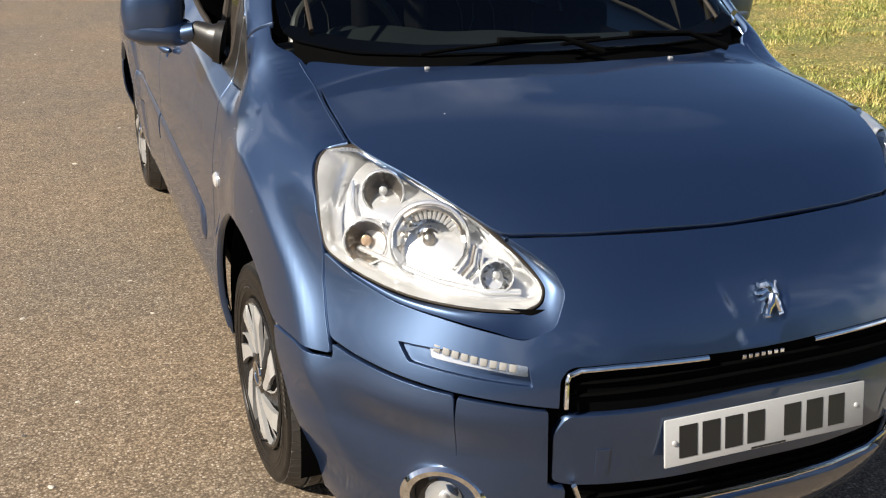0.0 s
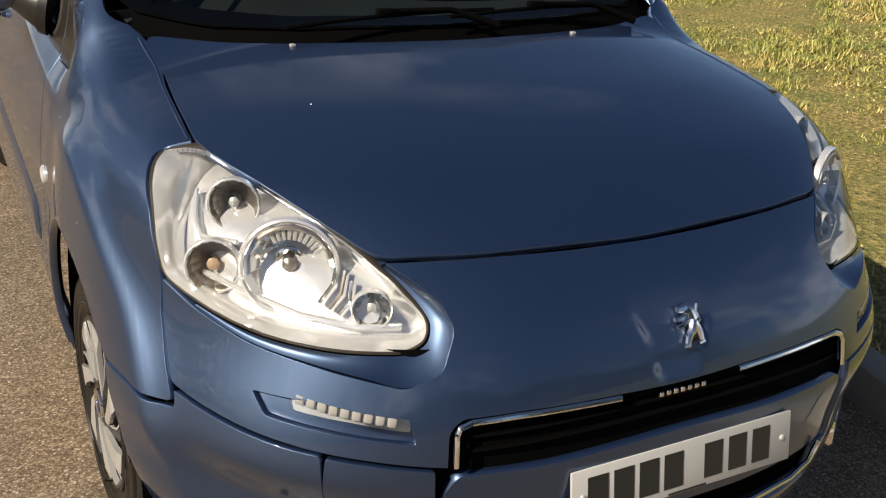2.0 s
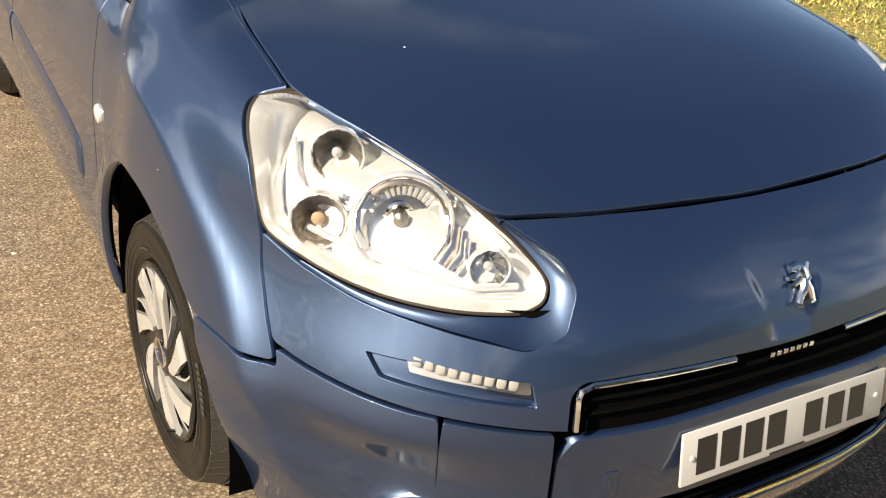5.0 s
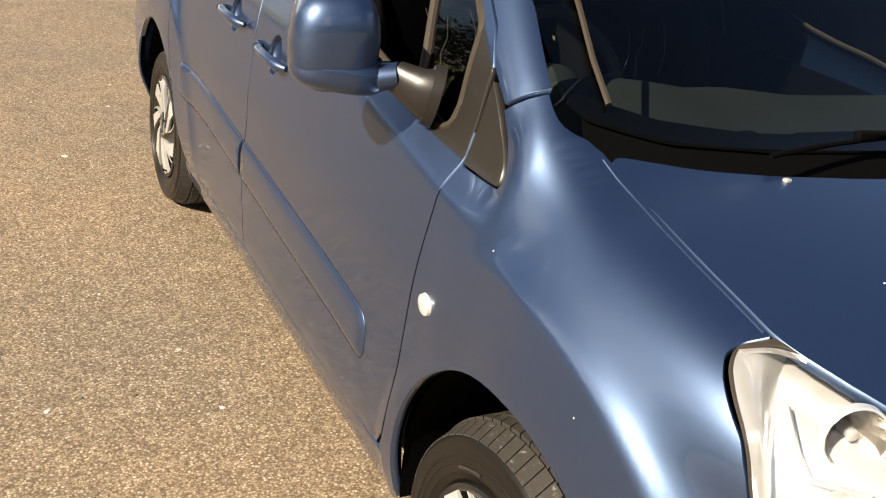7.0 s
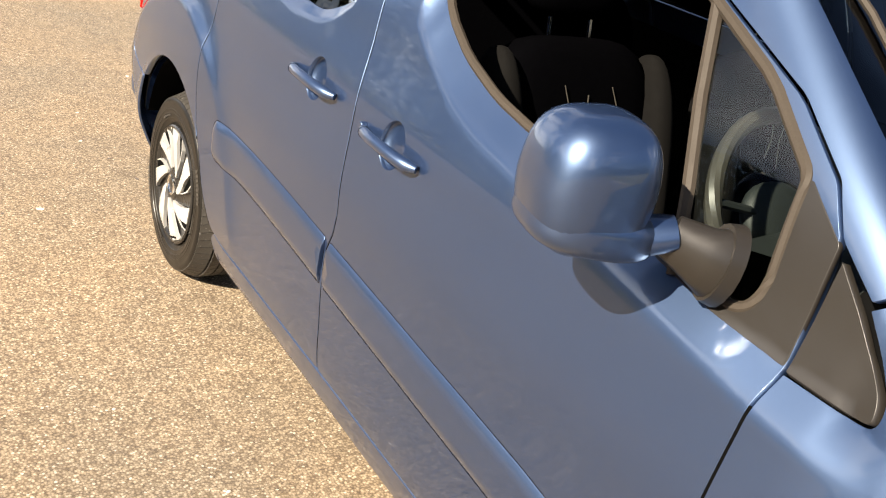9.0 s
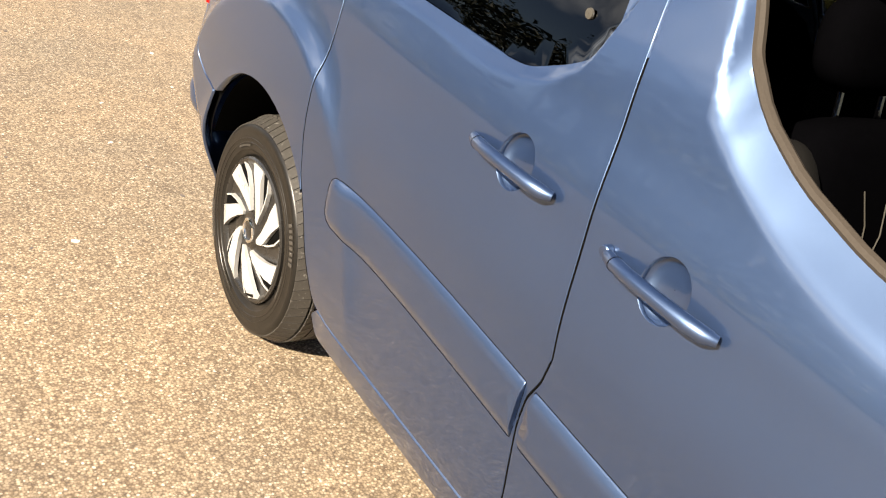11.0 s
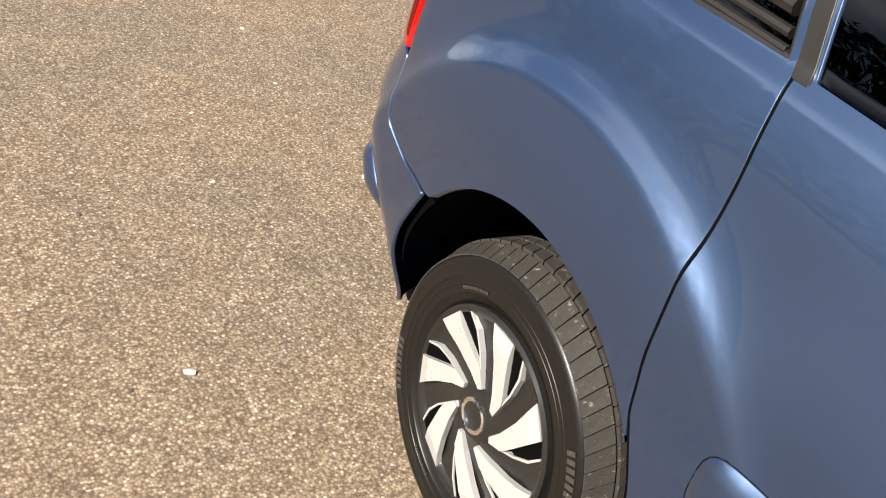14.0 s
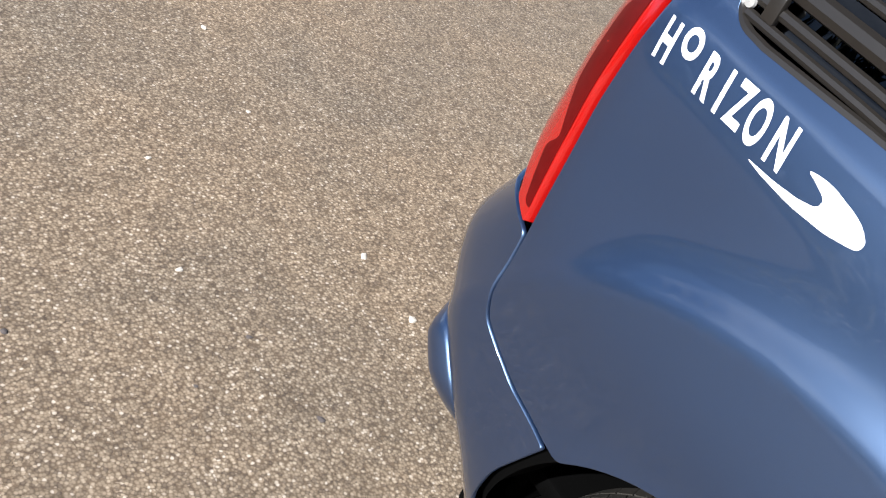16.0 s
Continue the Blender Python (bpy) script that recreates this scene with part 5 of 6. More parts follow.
def build_wheel():
    """A wheel with its outer face to -x, axle at the origin."""
    w = empty("wheel", car)
    w["label"] = "black tyre with a seven-blade black and silver wheel cover"
    m = Matrix.Rotation(radians(-90), 4, "Y")
    # along the axle: 0 is the outer face of the tyre
    prof = [(-0.02, 0.196), (-0.004, 0.203), (0.003, 0.212), (0.006, 0.222), (0.0085, 0.224), (0.0085, 0.228), (0.0105, 0.238), (0.0118, 0.239), (0.0118, 0.242), (0.011, 0.243), (0.0118, 0.252), (0.0128, 0.2525), (0.0128, 0.2545), (0.012, 0.2555), (0.012, 0.262), (0.010, 0.275), (0.0105, 0.277), (0.008, 0.286),
            (0.0055, 0.289), (0.0040, 0.291), (0.0000, 0.293), (-0.006, 0.296), (-0.012, 0.299), (-0.04, 0.304), (-0.16, 0.304), (-0.19, 0.299), (-0.2, 0.297), (-0.205, 0.26), (-0.2, 0.2)]
    tyre = part("tyre", lathe(prof, m, 96), RUBBER, w)
    # tread blocks: shoulder row, three ribs
    bm = bmesh.new()
    n = 62
    for row, (h0, h1, cut) in enumerate(((0.003, -0.044, 0.92), (-0.050, -0.082, 0.9), (-0.088, -0.112, 0.93), (-0.118, -0.150, 0.9), (-0.156, -0.196, 0.92))):
        for i in range(n):
            a0 = 2 * math.pi * (i + row * 0.35) / n
            a1 = a0 + 2 * math.pi / n * cut
            vs = []
            for lev, r in ((0, 0.296 if row else 0.286), (1, TYRE_R - (0.004 if row in (0, 4) else 0.0))):
                for h, skew in ((h0, 0.0), (h1, 0.05)):
                    rr = r - (0.019 if row == 0 and h == h0 and lev else 0.0095 if row == 4 and h == h1 and lev else 0.0)
                    for a in (a0, a1):
                        aa = a + skew
                        vs.append(bm.verts.new(m @ Vector((rr * math.cos(aa), rr * math.sin(aa), h))))
            for q in ((4, 5, 7, 6), (0, 1, 5, 4), (2, 3, 7, 6), (0, 2, 6, 4), (1, 3, 7, 5)):
                bm.faces.new([vs[k] for k in q])
    bmesh.ops.recalc_face_normals(bm, faces=bm.faces)
    part("tread", bm, TREAD, tyre, smooth=False)
    # raised marks on the sidewall, as plain bars
    for a0, count, step_a, r, hgt in ((100, 8, 3.1, 0.270, 0.020), (280, 8, 3.1, 0.270, 0.020), (20, 12, 1.6, 0.234, 0.006), (150, 10, 1.6, 0.234, 0.006), (250, 12, 1.6, 0.234, 0.006)):
        for i in range(count):
            a = radians(a0 + i * step_a)
            wd = r * radians(step_a) * 0.62
            b2 = box((hgt, wd, 0.0016), m @ Matrix.Rotation(a, 4, "Z") @ Matrix.Translation((r, 0, 0.0118)), 0)
            part("sidewall_mark", b2, TREAD, tyre, smooth=False)
    cover = part("wheel_cover", lathe([(-0.012, 0.204), (0.006, 0.203), (0.010, 0.197), (0.008, 0.190), (0.000, 0.182), (-0.004, 0.150), (0.002, 0.090), (0.007, 0.055), (0.010, 0.050), (0.012, 0.046), (0.012, 0.0005)], m, 84), COVER_BLACK, w, "gloss black cover")

    def pt(r, deg, h):
        # clockwise as seen from outside
        a = radians(deg)
        return Vector((-h, -r * math.sin(a), r * math.cos(a)))

    for k in range(7):
        base = k * 360 / 7 - 8
        bm = bmesh.new()

        def poly(pts):
            fs = [bm.verts.new(pt(r * 0.196, base + d, h)) for r, d, h in pts]
            bm.faces.new(fs)
            low = [bm.verts.new(pt(r * 0.196, base + d, h - 0.012)) for r, d, h in pts]
            for i in range(len(pts)):
                j = (i + 1) % len(pts)
                bm.faces.new((fs[i], low[i], low[j], fs[j]))

        # broad face, bent outer end, and a slim frame round the vent
        poly([(0.28, 45, 0.014), (0.42, 24, 0.0145), (0.66, 7.5, 0.0145), (0.84, 0, 0.0145), (0.84, 19, 0.017), (0.72, 24, 0.017), (0.56, 35, 0.016), (0.47, 44, 0.015), (0.31, 55, 0.014)])
        poly([(0.84, 0, 0.0145), (0.975, -4, 0.010), (0.975, 15, 0.011), (0.84, 19, 0.017)])
        poly([(0.47, 44, 0.013), (0.63, 38.6, 0.011), (0.82, 32.6, 0.009), (0.975, 25.6, 0.008), (0.975, 24.2, 0.008), (0.81, 30.9, 0.009), (0.62, 37.0, 0.011), (0.54, 39.0, 0.012)])
        bmesh.ops.recalc_face_normals(bm, faces=bm.faces)
        part("blade", bm, SILVER, cover, "silver blade", smooth=False)
        # no opening is cut: a flat near-black face paints the vent's shade
        bm = bmesh.new()
        hole = [(0.56, 35, 0.0), (0.72, 24, 0.0), (0.96, 15, 0.0), (0.96, 24.4, 0.0), (0.81, 31.2, 0.0), (0.62, 37.4, 0.0)]
        top = [bm.verts.new(pt(r * 0.196, base + d, 0.0065)) for r, d, h in hole]
        bm.faces.new(top)
        bmesh.ops.recalc_face_normals(bm, faces=bm.faces)
        part("vent", bm, DARK, cover, smooth=False)
    bm = lathe([(0.010, 0.036), (0.016, 0.035), (0.018, 0.031), (0.016, 0.027), (0.012, 0.026)], m, 40)
    part("cap_ring", bm, CHROME, cover)
    part("cap", lathe([(0.012, 0.027), (0.0145, 0.018), (0.015, 0.0005)], m, 32), COVER_BLACK, cover)
    # air valve
    part("air_valve", tube([pt(0.183, 150, 0.006), pt(0.175, 150, 0.03)], 0.004, 8), RUBBER, w)
    return w


SPAN, MID = 1.0, 0.0
wheel = build_wheel()
wheel.location = (-0.858, AXLE_R, HUB_Z)
wheel.rotation_euler = (radians(1.0), 0, 0)
copy_thing(wheel, pose(-0.852, AXLE_F, HUB_Z, 6, 0, 2))
copy_thing(wheel, pose(0.818, AXLE_R, HUB_Z, 30, 0, 180))
copy_thing(wheel, pose(0.812, AXLE_F, HUB_Z, 75, 0, 182))
SPAN, MID = 0.977, -0.02

# --- door mirrors
for mirror, ob in enumerate(front_doors):
    mk = mirror == 1

    def warp(c):
        # flat back towards the tail, drawn in at the foot
        y = c.y if c.y < 0 else min(c.y, 0.62)
        s = 1.0 - 0.08 * max(0.0, -c.z) - 0.08 * max(0, c.z) - 0.45 * max(0.0, -c.z - 0.62)
        return Vector((c.x * s, y, c.z + 0.06 * c.x))

    m = Matrix.Translation((-1.003, 0.600, 1.190)) @ Matrix.Rotation(radians(-14), 4, "Z")
    part("mirror_housing", blob((0.089, 0.088, 0.098), m, 3.1, (56, 36), warp), PAINT, ob, "blue mirror housing", mirror=mk, sharp=60)
    part("mirror_face", box((0.122, 0.006, 0.118), m @ pose(0, 0.054, 0.006), 0.002), MIRROR, ob, mirror=mk)
    # lower shell that carries on as the arm
    arm = [Vector((-1.06, 0.61, 1.120)), Vector((-1.02, 0.59, 1.116)), Vector((-0.97, 0.565, 1.120)), Vector((-0.925, 0.54, 1.132)), Vector((-0.893, 0.520, 1.142))]
    part("mirror_arm", tube(arm, [0.012, 0.036, 0.042, 0.040, 0.034], 16, flat=0.72), PAINT, ob, mirror=mk)
    part("mirror_lower_shell", blob((0.098, 0.088, 0.040), m @ pose(0.012, 0.000, -0.056, 0, 5, 0), 3.0, (48, 24)), PAINT, ob, mirror=mk)
    foot = [Vector((-0.900, 0.522, 1.138)), Vector((-0.882, 0.504, 1.130)), Vector((-0.866, 0.488, 1.122)), Vector((-0.85, 0.476, 1.116)), Vector((-0.83, 0.468, 1.112))]
    part("mirror_foot", tube(foot, [0.022, 0.026, 0.030, 0.036, 0.039], 18, flat=1.45), BLACK_PLASTIC, ob, "black mirror foot", mirror=mk)
    part("mirror_gaiter", tube(foot[3:], [0.040, 0.043], 18, flat=1.45), BLACK_PLASTIC, ob, mirror=mk)

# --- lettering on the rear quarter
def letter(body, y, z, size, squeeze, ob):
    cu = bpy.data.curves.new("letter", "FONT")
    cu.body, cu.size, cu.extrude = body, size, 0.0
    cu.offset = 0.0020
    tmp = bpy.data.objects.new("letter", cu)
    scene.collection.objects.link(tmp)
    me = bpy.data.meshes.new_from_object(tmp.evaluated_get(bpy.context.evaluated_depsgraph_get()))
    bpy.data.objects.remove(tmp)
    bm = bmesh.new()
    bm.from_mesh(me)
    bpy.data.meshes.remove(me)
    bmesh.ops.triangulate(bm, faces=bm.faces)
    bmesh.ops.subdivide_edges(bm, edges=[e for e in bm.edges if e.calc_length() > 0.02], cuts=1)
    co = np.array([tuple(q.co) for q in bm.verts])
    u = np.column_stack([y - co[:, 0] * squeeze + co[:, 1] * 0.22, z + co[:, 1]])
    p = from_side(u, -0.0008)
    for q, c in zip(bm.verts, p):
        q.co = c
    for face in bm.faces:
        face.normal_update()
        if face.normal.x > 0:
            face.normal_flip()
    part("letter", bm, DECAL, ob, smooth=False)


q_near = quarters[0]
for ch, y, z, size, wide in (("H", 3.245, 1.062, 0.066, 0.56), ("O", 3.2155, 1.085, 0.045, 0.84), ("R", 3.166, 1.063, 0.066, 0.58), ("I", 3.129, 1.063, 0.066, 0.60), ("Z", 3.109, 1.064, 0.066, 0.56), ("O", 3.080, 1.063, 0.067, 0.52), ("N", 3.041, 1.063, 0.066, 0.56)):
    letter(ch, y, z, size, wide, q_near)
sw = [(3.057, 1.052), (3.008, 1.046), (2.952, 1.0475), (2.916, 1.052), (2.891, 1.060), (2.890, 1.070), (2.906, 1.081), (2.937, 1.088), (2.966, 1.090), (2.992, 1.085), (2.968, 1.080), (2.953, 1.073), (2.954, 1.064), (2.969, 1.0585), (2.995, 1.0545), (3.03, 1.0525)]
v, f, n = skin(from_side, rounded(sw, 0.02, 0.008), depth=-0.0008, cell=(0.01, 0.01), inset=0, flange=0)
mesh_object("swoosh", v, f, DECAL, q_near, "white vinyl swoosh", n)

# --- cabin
# unseen wall added to block bright ground showing through the tail
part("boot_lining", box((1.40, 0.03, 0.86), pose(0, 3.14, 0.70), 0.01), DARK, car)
# bench is not seen; added to keep the cabin dark behind the front seats
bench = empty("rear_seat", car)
bench["label"] = "added fabric bench, unseen, that blocks the view aft"
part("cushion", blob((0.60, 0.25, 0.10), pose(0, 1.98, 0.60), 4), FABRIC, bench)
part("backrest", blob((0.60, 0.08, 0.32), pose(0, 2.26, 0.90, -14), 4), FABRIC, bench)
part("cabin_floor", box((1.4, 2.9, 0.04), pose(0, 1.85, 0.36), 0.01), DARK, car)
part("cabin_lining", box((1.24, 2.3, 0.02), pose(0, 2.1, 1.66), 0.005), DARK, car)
dash = bmesh.new()
rows = []
for x in np.linspace(-0.68, 0.68, 24):
    hump = 0.045 * math.exp(-((x + 0.36) / 0.19) ** 2) + 0.02 * math.exp(-(x / 0.15) ** 2)
    rows.append([dash.verts.new((x, y, z)) for y, z in ((0.13, 1.075), (0.30, 1.10 + hump * 0.3), (0.45, 1.105 + hump), (0.60, 1.075 + hump), (0.66, 1.02), (0.68, 0.85), (0.62, 0.6))])
for a, c in zip(rows, rows[1:]):
    for i in range(6):
        dash.faces.new((a[i], a[i + 1], c[i + 1], c[i]))
bmesh.ops.recalc_face_normals(dash, faces=dash.faces)
part("dashboard", dash, DASH, car, "dark grey-green dashboard top")
for x0, x1, y in ((-0.42, -0.20, 0.26), (-0.10, 0.22, 0.24), (0.30, 0.52, 0.27)):
    part("dash_vent", box((x1 - x0, 0.02, 0.006), pose((x0 + x1) / 2, y, 1.099), 0.002), DARK, car)
steer = empty("steering_wheel", car)
sm = Matrix.Translation((-0.37, 0.74, 1.05)) @ Matrix.Rotation(radians(62), 4, "X")
part("wheel_rim", tube([sm @ Vector((0.185 * math.cos(t), 0.185 * math.sin(t), 0)) for t in np.linspace(0, 2 * math.pi, 40, endpoint=False)], 0.016, 10, closed=True), WHEEL_RIM, steer)
part("wheel_hub", blob((0.085, 0.075, 0.03), sm @ Matrix.Translation((0, -0.01, -0.02)), 2.4, (24, 14)), DASH, steer)
for a in (10, 170, 270):
    part("wheel_spoke", tube([sm @ Vector((0.05 * math.cos(radians(a)), 0.05 * math.sin(radians(a)), -0.015)), sm @ Vector((0.178 * math.cos(radians(a)), 0.178 * math.sin(radians(a)), 0))], 0.014, 8, flat=0.6), DASH, steer)


def build_seat():
    s = empty("seat", car)
    s["label"] = "fabric front seat with grey bolsters, cabin shade in the colours"
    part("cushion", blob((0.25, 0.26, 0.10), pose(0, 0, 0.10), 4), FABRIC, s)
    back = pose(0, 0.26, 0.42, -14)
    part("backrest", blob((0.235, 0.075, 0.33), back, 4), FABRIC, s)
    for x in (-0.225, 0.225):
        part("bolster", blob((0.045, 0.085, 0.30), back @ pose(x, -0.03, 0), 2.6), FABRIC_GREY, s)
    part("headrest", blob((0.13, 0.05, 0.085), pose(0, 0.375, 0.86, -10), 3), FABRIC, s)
    for x in (-0.06, 0.06):
        part("headrest_post", tube([Vector((x, 0.345, 0.70)), Vector((x, 0.37, 0.84))], 0.006, 8), CHROME, s)
    for x, pts in ((-0.07, ((0, 0.12), (0.02, 0.06), (0.02, 0.0), (0, -0.05))), (0.0, ((0.0, 0.10), (0.0, 0.04), (-0.02, 0.0), (-0.02, -0.08))), (0.07, ((0.0, 0.12), (0.02, 0.07), (0.02, 0.0), (0.0, -0.06)))):
        part("seat_stripe", tube([back @ Vector((x + dx, -0.077, dz + 0.10)) for dx, dz in pts], 0.0014, 6), WHEEL_RIM, s)
    return s


SPAN, MID = 1.0, 0.0
seat = build_seat()
seat.location = (-0.37, 1.12, 0.45)
copy_thing(seat, pose(0.32, 1.12, 0.45))
# ---- ground ----
KERB_X = 1.36


def kerb_x(y):
    """The kerb leads away from the car's nose and bends off behind it."""
    y = np.asarray(y, float)
    return KERB_X + 0.19 * np.maximum(y, -3.0) + 0.045 * np.maximum(y - 1.0, 0) ** 2


def sheet(name, x0, x1, y0, y1, nx, ny, zf, mat):
    xs, ys = np.linspace(x0, x1, nx), np.linspace(y0, y1, ny)
    vs = [(x, y, zf(x, y)) for y in ys for x in xs]
    fs = [(j * nx + i, j * nx + i + 1, (j + 1) * nx + i + 1, (j + 1) * nx + i) for j in range(ny - 1) for i in range(nx - 1)]
    return mesh_object(name, vs, fs, mat)


ground = tagged(sheet("ground", -600, 600, -600, 600, 9, 9, lambda x, y: -0.02, SOIL), "dry turf and soil reaching the horizon", "ground", kind="structure")
road = tagged(sheet("road", -14, 30, -30, 60, 16, 20, lambda x, y: 0.0, ROAD), "sunlit tan chip-seal road surface", "road", kind="structure")
ys = np.concatenate([np.linspace(-30, -4, 14), np.linspace(-3.5, 12, 80), np.linspace(13, 24, 10)])
us = np.concatenate([np.linspace(0, 1, 24) ** 1.5 * 9, [14, 22, 36, 60]])
vs = [(float(kerb_x(y)) + 0.10 + u, y, 0.112 + 0.02 * noise.noise((u * 0.5, y * 0.5, 0)) + min(u * 0.03, 0.6)) for y in ys for u in us]
nu = len(us)
verge = tagged(mesh_object("verge", vs, [(j * nu + i, j * nu + i + 1, (j + 1) * nu + i + 1, (j + 1) * nu + i) for j in range(len(ys) - 1) for i in range(nu - 1)], SOIL), "dry grassy verge beside the kerb", "grass", kind="structure")
# kerb stones
kerb = tagged(empty("kerb"), "weathered concrete kerb along the road", "kerb", kind="structure")
stone = None
for i in range(24):
    y = -8 + i * 0.915
    if stone is None:
        stone = part("kerb_stone", box((0.125, 0.905, 0.25), pose(0, 0, 0), 0.012), KERB, kerb)
        ob = stone
    else:
        ob = new("kerb_stone", stone.data)
        ob.parent = kerb
    ob.location = (float(kerb_x(y)) + 0.06 + random.uniform(-0.004, 0.004), y, -0.003 + random.uniform(-0.004, 0.004))
    ob.rotation_euler = (0, 0, -math.atan((0.19 if y > -3 else 0.0) + 0.09 * max(y - 1.0, 0)))

# grass blades
rng = np.random.default_rng(4)
nb = 210000
gy = rng.uniform(-3.2, 11.0, nb)
gx = KERB_X + 0.12 + rng.random(nb) ** 1.3 * 7.0
tuft = np.clip(0.55 + 0.9 * (np.sin(gx * 7.1 + gy * 3.3) * np.sin(gy * 8.7 - gx * 2.9) + np.sin(gx * 2.1) * np.sin(gy * 2.7)), 0.35, 1.6)
hgt = rng.uniform(0.012, 0.05, nb) * tuft
ang = rng.uniform(0, 2 * math.pi, nb)
lean = rng.uniform(0.2, 1.8, nb)
wid = rng.uniform(0.0016, 0.0042, nb) * (1 + (gx - KERB_X) * 0.25)
gz = 0.106 + np.minimum((gx - KERB_X) * 0.03, 0.6)
dx, dy = np.cos(ang), np.sin(ang)
base = np.column_stack([gx + kerb_x(gy) - KERB_X, gy, gz])
side_v = np.column_stack([-dy, dx, np.zeros(nb)]) * wid[:, None]
tip = base + np.column_stack([dx * lean * hgt, dy * lean * hgt, hgt])
vs = np.stack([base - side_v, base + side_v, tip], 1).reshape(-1, 3)
me = bpy.data.meshes.new("grass")
me.vertices.add(3 * nb)
me.vertices.foreach_set("co", vs.ravel())
me.loops.add(3 * nb)
me.loops.foreach_set("vertex_index", np.arange(3 * nb, dtype=np.int32))
me.polygons.add(nb)
me.polygons.foreach_set("loop_start", np.arange(0, 3 * nb, 3, dtype=np.int32))
me.update()
me.validate()
me.materials.append(GRASS)
tagged(new("grass", me), "short dry yellow-green grass on the verge", "grass", kind="stuff")


# small yellow flowers and fallen leaves in the turf
rf = random.Random(12)
bm = bmesh.new()
for i in range(90):
    gx_, gy_ = 1.55 + rf.random() * 4.5, rf.uniform(-1.2, 6.0)
    c = Vector((gx_ + float(kerb_x(gy_)) - KERB_X, gy_, 0.135 + min((gx_ - KERB_X) * 0.03, 0.6)))
    r_ = rf.uniform(0.008, 0.02)
    tilt = Matrix.Rotation(rf.uniform(-0.6, 0.6), 3, "X") @ Matrix.Rotation(rf.uniform(-0.6, 0.6), 3, "Y")
    mid = bm.verts.new(c + Vector((0, 0, r_ * 0.3)))
    ring_v = [bm.verts.new(c + tilt @ Vector((math.cos(a) * r_ * rf.uniform(0.7, 1.2), math.sin(a) * r_ * rf.uniform(0.7, 1.2), 0))) for a in np.linspace(0, 2 * math.pi, 8, endpoint=False)]
    for p, q_ in zip(ring_v, ring_v[1:] + ring_v[:1]):
        bm.faces.new((mid, p, q_))
tagged(part("fallen_leaves", bm, PETAL, smooth=False), "small yellow leaves lying on the grass", "leaves", kind="stuff")


# loose stones pressed into the road
def pebbles(name, count, mat, seed, size, label):
    r = random.Random(seed)
    bm = bmesh.new()
    for i in range(count):
        x, y = r.uniform(-4.2, -0.3), r.uniform(-1.0, 9.5)
        if x > -0.95 and y < 3.4:
            continue
        s = r.uniform(*size)
        t = bmesh.new()
        bmesh.ops.create_icosphere(t, subdivisions=1, radius=s)
        for q in t.verts:
            q.co *= r.uniform(0.7, 1.2)
        bmesh.ops.transform(t, matrix=pose(x, y, s * 0.1, 0, 0, r.uniform(0, 360)) @ Matrix.Diagonal((1.25, 0.9, 0.4, 1)), verts=t.verts)
        me_ = bpy.data.meshes.new("t")
        t.to_mesh(me_)
        t.free()
        bm.from_mesh(me_)
        bpy.data.meshes.remove(me_)
    ob = part(name, bm, mat, smooth=False)
    return tagged(ob, label, "pebbles", kind="stuff")


pebbles("pale_pebbles", 160, STONE, 3, (0.004, 0.013), "pale pebbles set in the road surface")
pebbles("dark_pebbles", 140, STONE_DARK, 8, (0.004, 0.010), "dark stones set in the road surface")

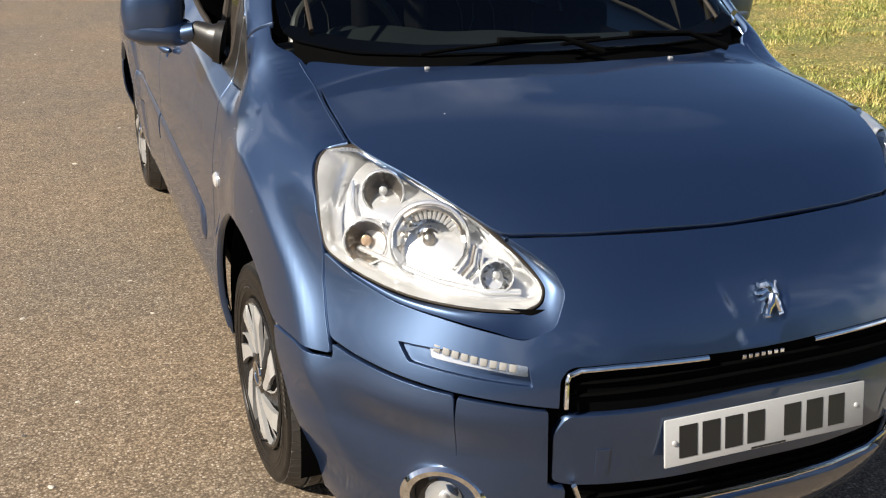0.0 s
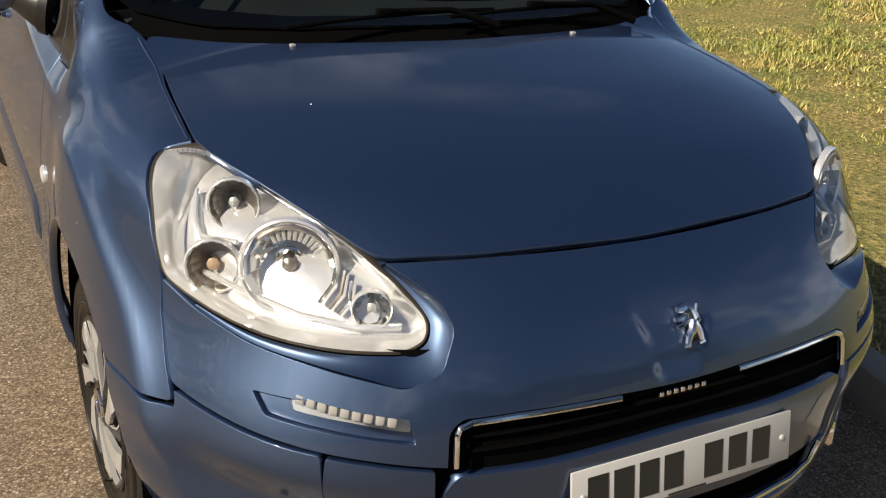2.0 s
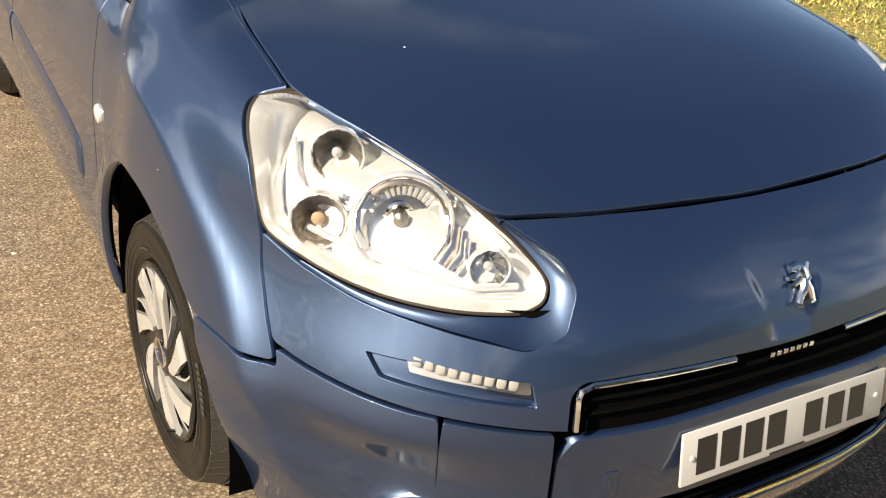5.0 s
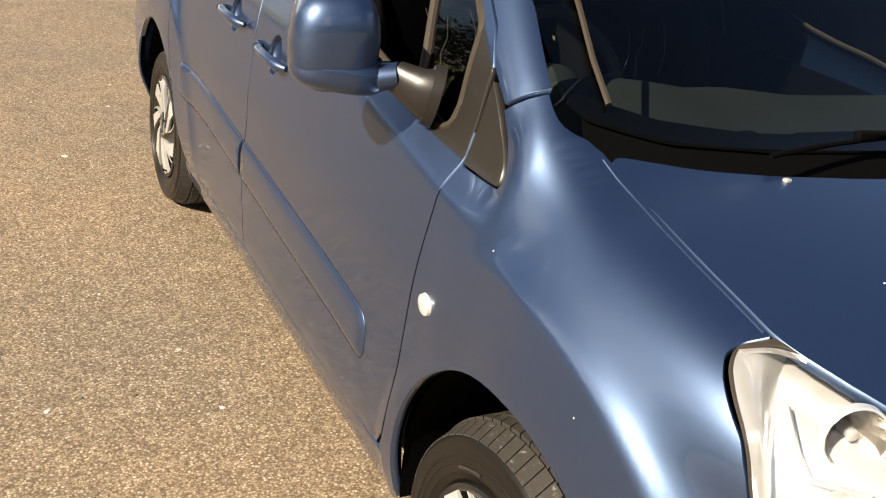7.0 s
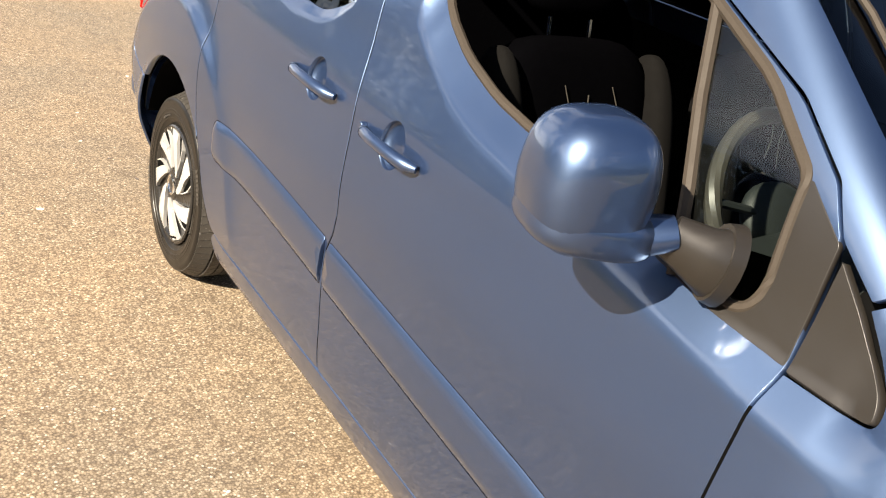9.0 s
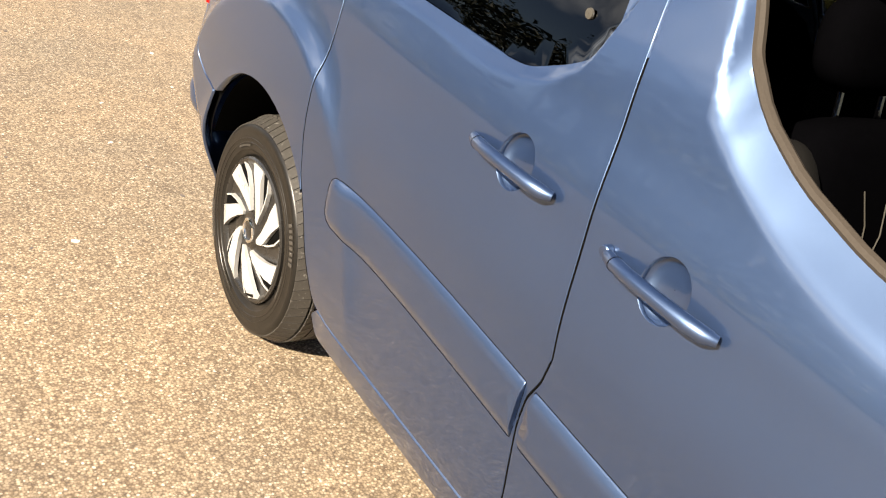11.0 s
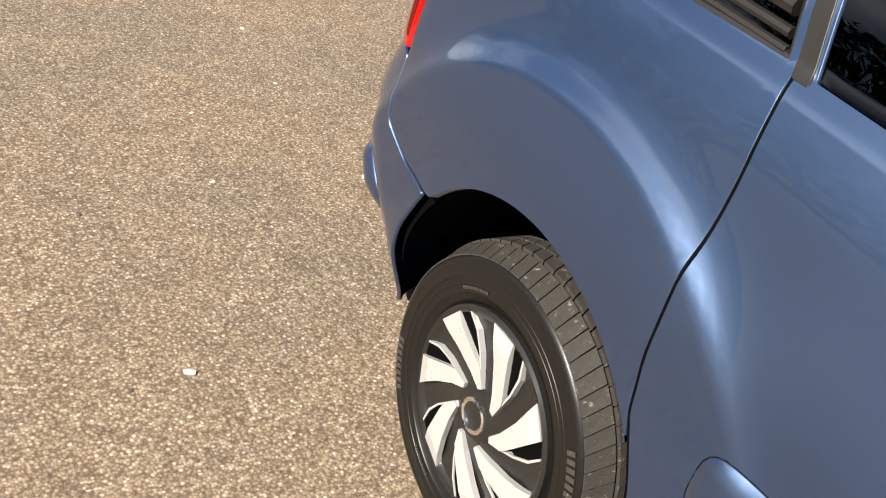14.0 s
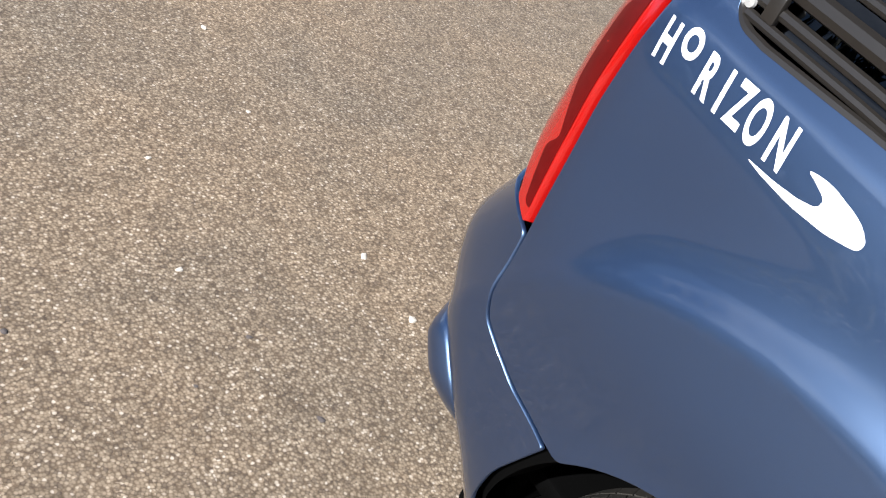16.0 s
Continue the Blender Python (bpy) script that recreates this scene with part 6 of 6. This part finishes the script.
# trees across the road, which the glass and paint mirror
def build_tree(seed, height):
    r = random.Random(seed)
    t = empty("tree")
    tagged(t, "bare winter tree with fine branches", "tree", "trees across the road")
    limbs = []

    def grow(p, d, length, rad, level):
        pts, q = [p.copy()], p.copy()
        for i in range(4):
            d = (d + Vector((r.uniform(-1, 1), r.uniform(-1, 1), r.uniform(-0.4, 0.8))) * 0.16).normalized()
            q = q + d * length / 4
            pts.append(q.copy())
        limbs.append((pts, [rad * (1 - 0.15 * i) for i in range(5)], level))
        if level < 5:
            for k in range((5, 3, 3, 3, 2)[level]):
                at = pts[r.choice((2, 3, 4))]
                nd = (d + Vector((r.uniform(-1, 1), r.uniform(-1, 1), r.uniform(-0.2, 0.7))) * 0.9).normalized()
                grow(at, nd, length * r.uniform(0.55, 0.75), rad * 0.46, level + 1)

    grow(Vector((0, 0, 0)), Vector((0, 0, 1)), height * 0.42, height * 0.018, 0)
    part("trunk", tube(limbs[0][0], limbs[0][1], 10), BARK, t)
    crown = merged(*[tube(p, w, 4) for p, w, lv in limbs[1:]])
    part("crown", crown, BARK, t)
    return t


tree = build_tree(5, 9.0)
tree.location = (-26, 17, -0.02)
for k, (x, y, s, a) in enumerate(((-29, 8, 1.1, 80), (-27, 27, 0.9, 160), (-31, 0, 1.2, 240), (-21, -9, 0.95, 300), (-12, -24, 1.1, 30), (0, -28, 1.0, 110), (12, -26, 1.15, 200))):
    copy_thing(tree, pose(x, y, -0.02, 0, 0, a))
# hedge below them
def build_hedge(points, seed, label):
    r = np.random.default_rng(seed)
    n_ = 60000
    seg = r.integers(0, len(points) - 1, n_)
    P = np.array(points, float)
    t_ = r.random((n_, 1))
    c = P[seg] * (1 - t_) + P[seg + 1] * t_
    c = np.column_stack([c[:, 0] + r.normal(0, 0.9, n_), c[:, 1] + r.normal(0, 0.9, n_), (r.random(n_) ** 0.8) * (5.6 + 1.5 * np.sin(c[:, 0] * 0.5 + c[:, 1] * 0.37))])
    a = r.normal(0, 1, (n_, 3)) * 0.20
    b_ = r.normal(0, 1, (n_, 3)) * 0.20
    vs_ = np.stack([c, c + a, c + b_], 1).reshape(-1, 3)
    ob = mesh_object("hedge", vs_, [(3 * i, 3 * i + 1, 3 * i + 2) for i in range(n_)], HEDGE, smooth=False)
    return tagged(ob, label, "hedge", kind="stuff")


HEDGE, nt, b = material("hedge_leaves", (0.05, 0.07, 0.02), 0.6)
geo = nt.nodes.new("ShaderNodeNewGeometry")
nt.links.new(ramp(nt, geo.outputs["Random Per Island"], [(0.0, (0.018, 0.024, 0.008)), (1.0, (0.055, 0.062, 0.02))]), b.inputs["Base Color"])
build_hedge([(-24, 55), (-21, 20), (-21, 0), (-20, -16), (-11, -25), (6, -31), (24, -28)], 2, "dark hedge beyond the road")
